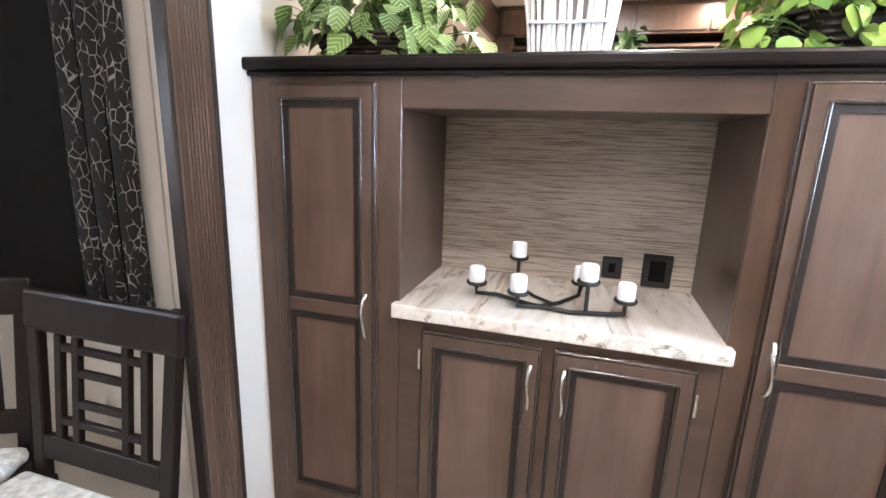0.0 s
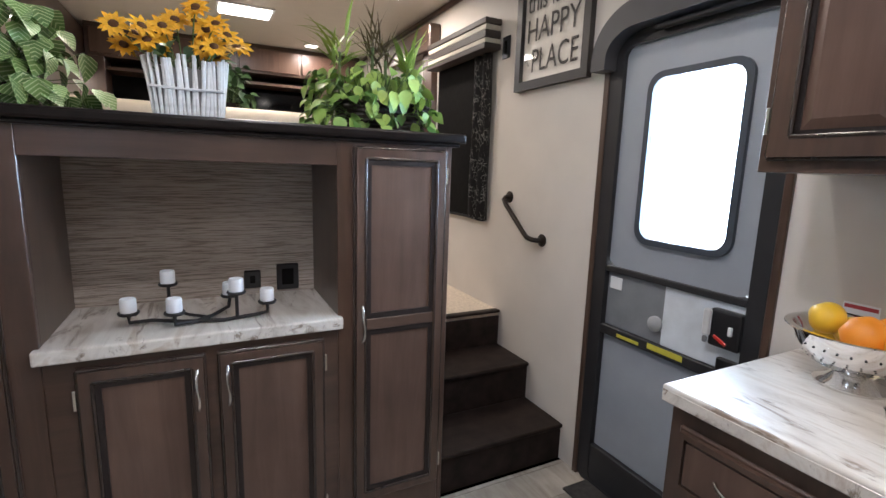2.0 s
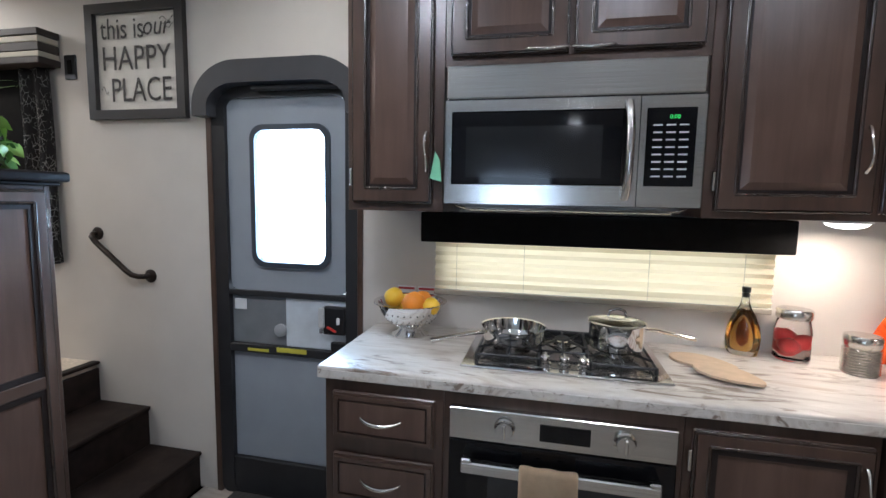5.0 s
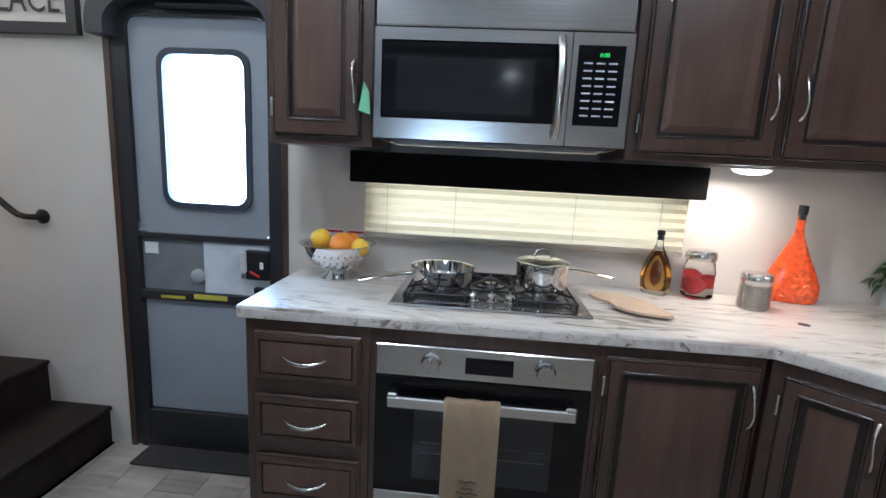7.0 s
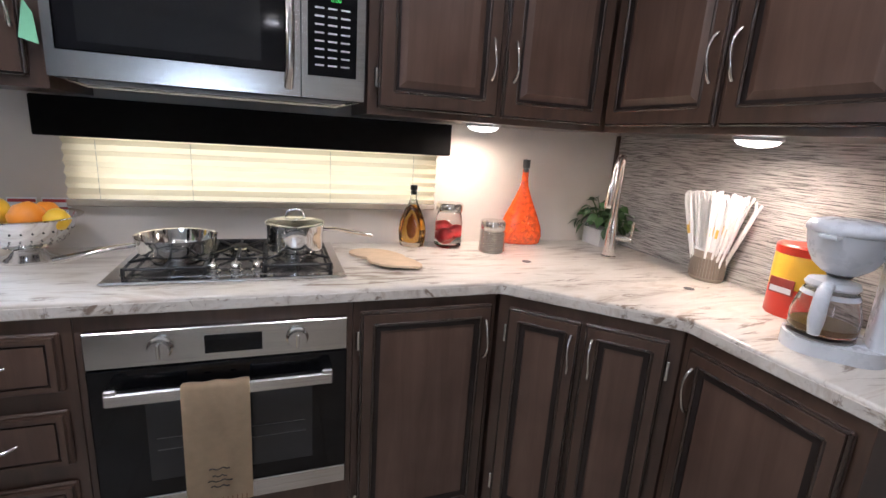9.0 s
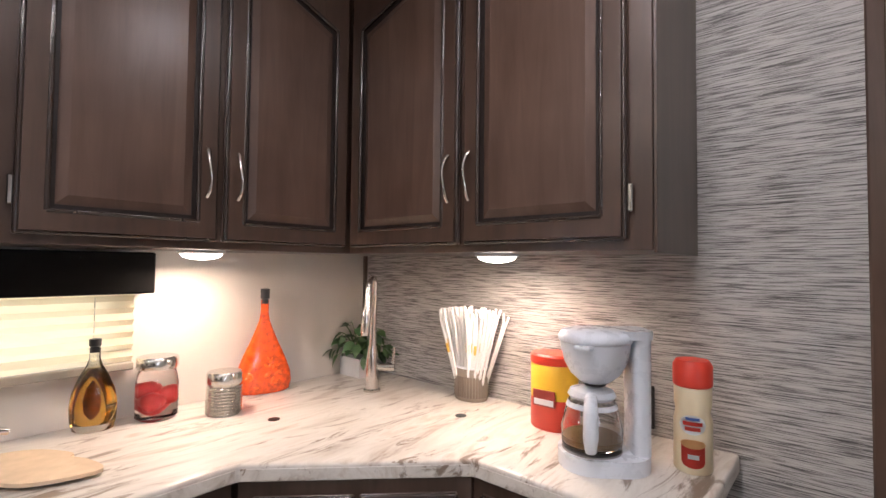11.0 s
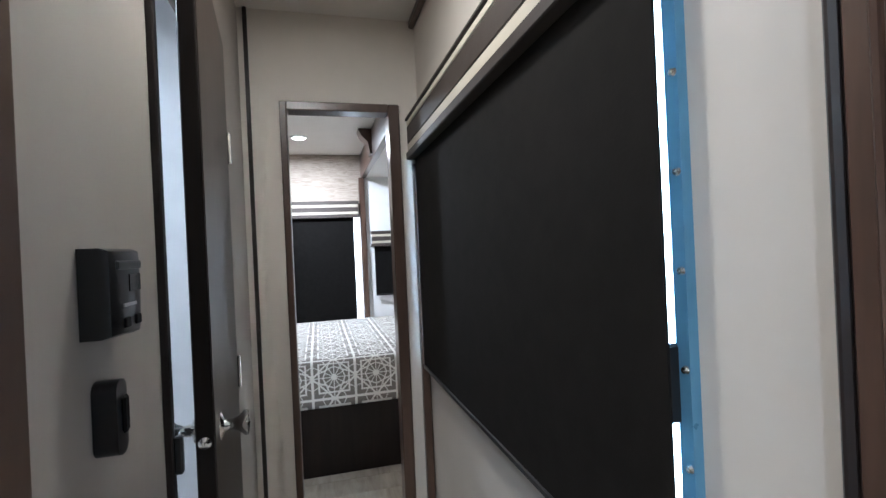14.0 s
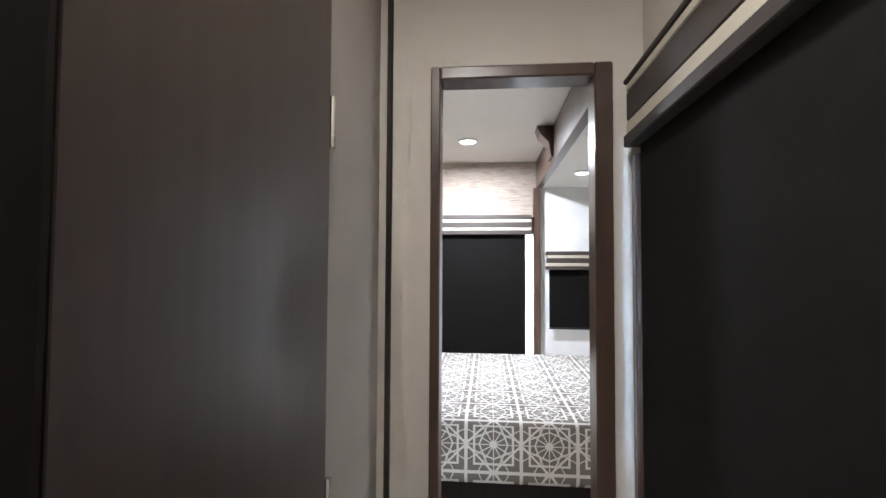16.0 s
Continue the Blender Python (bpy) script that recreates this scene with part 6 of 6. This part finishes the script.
# ---- slide-out dinette ----
# unseen window, assumed from a pale reflection in the microwave
w5 = thing("window_5", pose(-1.90, -0.45, 0, 0, 0, 90), "unseen dinette window assumed in the slide-out wall", "window", kind="structure")
part("window_frame", ring_prism(rounded(-0.02, 0.72, 1.13, 1.74, 0.06), rounded(0.02, 0.68, 1.17, 1.70, 0.05), -0.012, 0.04), SEALBLACK, w5, smooth=40)
pn5 = part("pane", box(0.015, 0.685, 0.02, 0.024, 1.165, 1.705), GLASS, w5)
pn5.visible_shadow = False
w3 = thing("window_2", pose(-1.88, 0.899, 0), "dark covered window on the slide-out end wall", "window", kind="structure")
part("window_frame", box(0.0, 0.50, -0.012, 0, 0.80, 1.98, bev=0.003), BLACKMATT, w3)
roller_shade(-1.87, -1.10, 0.878, 0.884, 0.82, 2.02, "black roller shade drawn over the dinette window")
curtain("curtain", pose(-1.22, 0.897, 0), 0.215, 0.82, 2.08, 3, "black curtain with white scribbled lines at the dinette", 0.016)
hk = thing("wall_latch", pose(-0.958, 0.899, 0.82), "small black latch on the slide-out end wall", "latch")
part("plate", box(-0.018, 0.018, -0.02, 0, -0.055, 0.055, bev=0.01, seg=3), BLACK, hk, smooth=50)
part("knob", lathe([(0.006, 0), (0.009, 0.006), (0.001, 0.01)], 14), NICKEL, hk, m=pose(0, -0.02, 0.02, 90), smooth=50)
SEATFAB = simple("pale_seat_fabric", (0.50, 0.50, 0.47), 0.85, var=0.35, scale=50, bumps=0.5)


def chair():
    t = thing("dining_chair", pose(-1.02, 0.69, -0.012 + 0.024), "espresso wooden dining chair with lattice back and pale seat", "chair", "dinette chairs")
    for sx in (-1, 1):
        bm = bmesh.new()
        add_box(bm, -0.02, 0.02, -0.018, 0.018, 0.0, 0.46, bev=0.004)
        part("rear_leg", bm, ESPRESSO, t, m=pose(sx * 0.19, 0.0, 0))
        part("back_post", box(-0.019, 0.019, -0.012, 0.012, 0.0, 0.44, bev=0.004), ESPRESSO, t, m=pose(sx * 0.19, 0.0, 0.455, -7, sx * 2.5))
        part("front_leg", box(-0.02, 0.02, -0.02, 0.02, 0, 0.43, bev=0.004), ESPRESSO, t, m=pose(sx * 0.19, -0.40, 0))
    back = part("backrest", box(-0.235, 0.235, -0.013, 0.013, 0.375, 0.475, bev=0.010, seg=2), ESPRESSO, t, m=pose(0, 0.0, 0.455, -7))
    part("lower_rail", box(-0.18, 0.18, -0.011, 0.011, 0.06, 0.12, bev=0.003), ESPRESSO, back)
    for x in (-0.13, -0.075, 0.075, 0.13):
        part("slat", box(x - 0.011, x + 0.011, -0.008, 0.008, 0.12, 0.375, bev=0.002), ESPRESSO, back)
    for x0, x1, z in ((-0.12, 0.12, 0.345), (-0.075, 0.075, 0.29), (-0.075, 0.075, 0.215), (-0.12, 0.12, 0.165)):
        part("cross_slat", box(x0, x1, -0.0075, 0.0075, z - 0.009, z + 0.009, bev=0.002), ESPRESSO, back)
    part("seat_frame", box(-0.21, 0.21, -0.42, -0.02, 0.40, 0.45, bev=0.004), ESPRESSO, t)
    part("seat", box(-0.215, 0.215, -0.435, -0.02, 0.4505, 0.495, bev=0.018, seg=3), SEATFAB, t, "pale woven seat cushion", smooth=60)
    return t


ch = chair()
copy_thing(ch, pose(-1.52, 0.66, 0.012, 0, 0, 25))

# ---- hall ----
hv = banded_valance("hall_valance", pose(-0.898, -3.60, 0, 0, 0, 90), 1.56, 1.70, 0.17, 0.06, "brown and cream banded valance over the hall window", cuts=(0.0, 0.18, 0.38, 0.80, 0.93, 1.0))
hs = thing("hall_roller_shade", pose(-0.898, -3.575, 0, 0, 0, 90), "large black roller shade drawn over the hall window", "shade")
part("fabric", box(0.0, 1.388, -0.035, -0.031, 0.862, 1.70), SHADE, hs)
part("hem_bar", box(-0.002, 1.39, -0.038, -0.028, 0.845, 0.8615, bev=0.003), BLACK, hs)
hw = thing("window_3", pose(-0.90, -3.52, 0, 0, 0, 90), "tall hall window with rounded dark frame", "window", kind="structure")
# cool daylight falling on the dark frame is put into its base colour
FRB = simple("daylit_blue_frame", (0.13, 0.30, 0.46), 0.3, 0.3)
part("window_frame", ring_prism(rounded(-0.03, 1.344, 0.905, 1.71, 0.07), rounded(0.005, 1.322, 0.94, 1.675, 0.05), -0.014, 0.04), FRB, hw, smooth=40)
for z in (1.05, 1.17, 1.29, 1.41, 1.53, 1.63):
    part("screw", lathe([(0.006, 0), (0.004, 0.004), (0.001, 0.005)], 10), NICKEL, hw, m=pose(1.337, -0.014, z, 90))
part("latch", box(1.31, 1.326, -0.03, -0.01, 1.10, 1.20, bev=0.004), BLACK, hw)
pn = part("pane", box(0.0, 1.326, 0.012, 0.016, 0.935, 1.68), GLASS, hw)
pn.visible_shadow = False
solid("hall_corner_strip", box(-0.898, -0.865, -3.655, -3.625, 0, 1.69, bev=0.003), WOOD, "dark vertical strip beside the bedroom doorway", "trim", "structure")

tm = thing("thermostat", pose(-0.201, -2.325, 0, 0, 0, -90), "black wall thermostat on the greige wall", "thermostat")
bm = prism([(0.0, 1.243), (0.095, 1.238), (0.10, 1.29), (0.098, 1.348), (0.0, 1.348)], -0.034, 0.0)
bmesh.ops.bevel(bm, geom=[e for e in bm.edges if all(v.co.y < -0.03 for v in e.verts)], offset=0.012, segments=2, affect="EDGES", profile=0.5)
part("housing", bm, BLACK, tm, smooth=40)
part("top_ridge", box(0.012, 0.088, -0.037, -0.030, 1.322, 1.333, bev=0.003, seg=2), BLACK, tm)
part("display", box(0.05, 0.085, -0.0355, -0.033, 1.295, 1.316), OVENGLASS, tm)
for q in range(2):
    part("button", box(0.03 + 0.035 * q, 0.045 + 0.035 * q, -0.037, -0.033, 1.252, 1.264, bev=0.001), BLACKMATT, tm)
part("print_line", box(0.03, 0.07, -0.0352, -0.033, 1.277, 1.281), KEY, tm)
s2 = thing("wall_control", pose(-0.201, -2.345, 0, 0, 0, -90), "small rounded black wall control", "control")
part("housing", prism(rounded(0.0, 0.031, 1.10, 1.19, 0.013), -0.026, 0.0), BLACK, s2, smooth=40)
part("rocker", box(0.010, 0.026, -0.031, -0.026, 1.125, 1.17, bev=0.003), BLACKMATT, s2)

# the wall-side transform of these two faces the hall
for t_ in (tm, s2):
    t_.matrix_basis = pose(-0.201, t_.matrix_basis.translation.y, 0, 0, 0, -90)

solid("strike_plate", box(-0.226, -0.2122, -2.614, -2.600, 0.965, 1.03, bev=0.003), BLACK, "black strike plate on the bathroom door jamb", "strike plate", "structure")
bd = thing("door_2", pose(-0.188, -3.185, 0, 0, 0, 5.0), "brown bathroom door standing slightly ajar", "door", kind="structure")
part("leaf", box(-0.034, -0.004, 0.0, 0.565, 0.02, 1.95, bev=0.002), ESPRESSO, bd)
part("face_panel", box(-0.036, -0.0342, 0.004, 0.561, 0.022, 1.948), wood("door_skin", (0.040, 0.029, 0.024), (0.070, 0.051, 0.042), 0.4), bd)
for sx in (-1, 1):
    k0 = -0.036 if sx < 0 else 0.0
    kb = part("knob", lathe([(0.026, 0), (0.026, 0.004), (0.012, 0.010), (0.010, 0.024), (0.014, 0.034), (0.024, 0.046), (0.024, 0.052), (0.001, 0.055)], 24), CHROME, bd, "polished door knob", m=pose(k0, 0.505, 1.012, 0, sx * 90), smooth=45)
part("latch_plate", lathe([(0.011, 0), (0.011, 0.002), (0.005, 0.008), (0.001, 0.009)], 16), NICKEL, bd, m=pose(-0.019, 0.565, 1.005, -90))
for z in (0.35, 1.0, 1.65):
    part("hinge", tube([(-0.038, -0.003, z - 0.045), (-0.038, -0.003, z + 0.045)], 0.006, 8), NICKEL, bd)

# ---- bedroom ----
bdm = thing("bed", pose(-0.65, -6.30, 0), "made bed with lattice patterned quilt on a dark base", "bed")
part("base", box(-0.75, 0.75, 0.0, 1.69, 0.0, 0.43, bev=0.004), ESPRESSO, bdm, "dark brown bed base")
bm = box(-0.77, 0.77, 0.0, 1.72, 0.405, 0.70, bev=0.05, seg=3)
part("quilt", bm, QUILT, bdm, "grey and white lattice quilt", smooth=60)
banded_valance("bedroom_valance", pose(-0.855, -6.338, 0, 0, 0, 0) @ pose(0, 0, 0, 0, 0, 180) @ pose(-1.0, 0, 0), 1.0, 1.665, 0.16, 0.09, "brown and cream banded valance in the bedroom")
roller_shade(-0.81, 0.2, -6.285, -6.28, 0.60, 1.67, "black roller shade drawn in the bedroom")
solid("window_4", box(-0.868, -0.80, -6.338, -6.325, 0.62, 1.67), DAY, "strip of bright window beside the shade", "window", "structure")
bp = thing("bedroom_slide_trim", pose(0, 0, 0), "brown wooden trim around the bedroom slide", "trim", kind="structure")
part("post", box(-0.93, -0.875, -6.335, -6.28, 0, 2.05, bev=0.004), WOOD, bp)
part("fascia", box(-0.95, -0.90, -6.335, -3.73, 2.05, 2.275, bev=0.004), WOOD, bp)
part("corbel", prism([(-0.90, 2.27), (-0.80, 2.27), (-0.82, 2.22), (-0.87, 2.17), (-0.885, 2.08), (-0.90, 2.08)], -5.45, -5.30), WOOD, bp)
solid("bedroom_slide_ceiling", box(-1.94, -0.952, -6.335, -4.0, 2.06, 2.10), CEIL, "pale ceiling of the bedroom slide", "ceiling", "structure")
downlight(-1.15, -5.7, 2.06, 0.045)
banded_valance("small_valance", pose(-0.98, -6.331, 0, 0, 0, 180), 0.6, 1.38, 0.15, 0.08, "brown and cream banded valance over the bedside window")
roller_shade(-1.5, -1.0, -6.29, -6.285, 0.90, 1.38, "black roller shade over the bedside window")

# ---- floor planks ----
fl_ = thing("floor", pose(0, 0, 0), "pale weathered plank floor", "floor", kind="structure")
PW, PL_ = 0.178, 1.1
plank_me = {}


def plank(x0, x1, y0, y1):
    key = (round(x1 - x0, 3), round(y1 - y0, 3))
    if key not in plank_me:
        plank_me[key] = mesh_of("plank", box(0.001, key[0] - 0.001, 0.001, key[1] - 0.001, -0.006, 0.004, bev=0.0012), PLANK)
    o_ = new("plank", plank_me[key])
    o_.parent = fl_
    o_.matrix_basis = pose(x0, y0, 0)


row = 0
y = -6.3
while y < 1.2:
    y1_ = min(y + PW, 1.2)
    xa, xb = (-0.90, 1.45) if y > -2.1 else (-1.9, 1.45)
    if -3.72 < y < -2.1:
        xa, xb = -0.90, 1.38
    x = xa - (row * 0.37 % PL_)
    while x < xb:
        a, b = max(x, xa), min(x + PL_, xb)
        if b - a > 0.03:
            plank(a, b, y, y1_)
        x += PL_
    y, row = y1_, row + 1
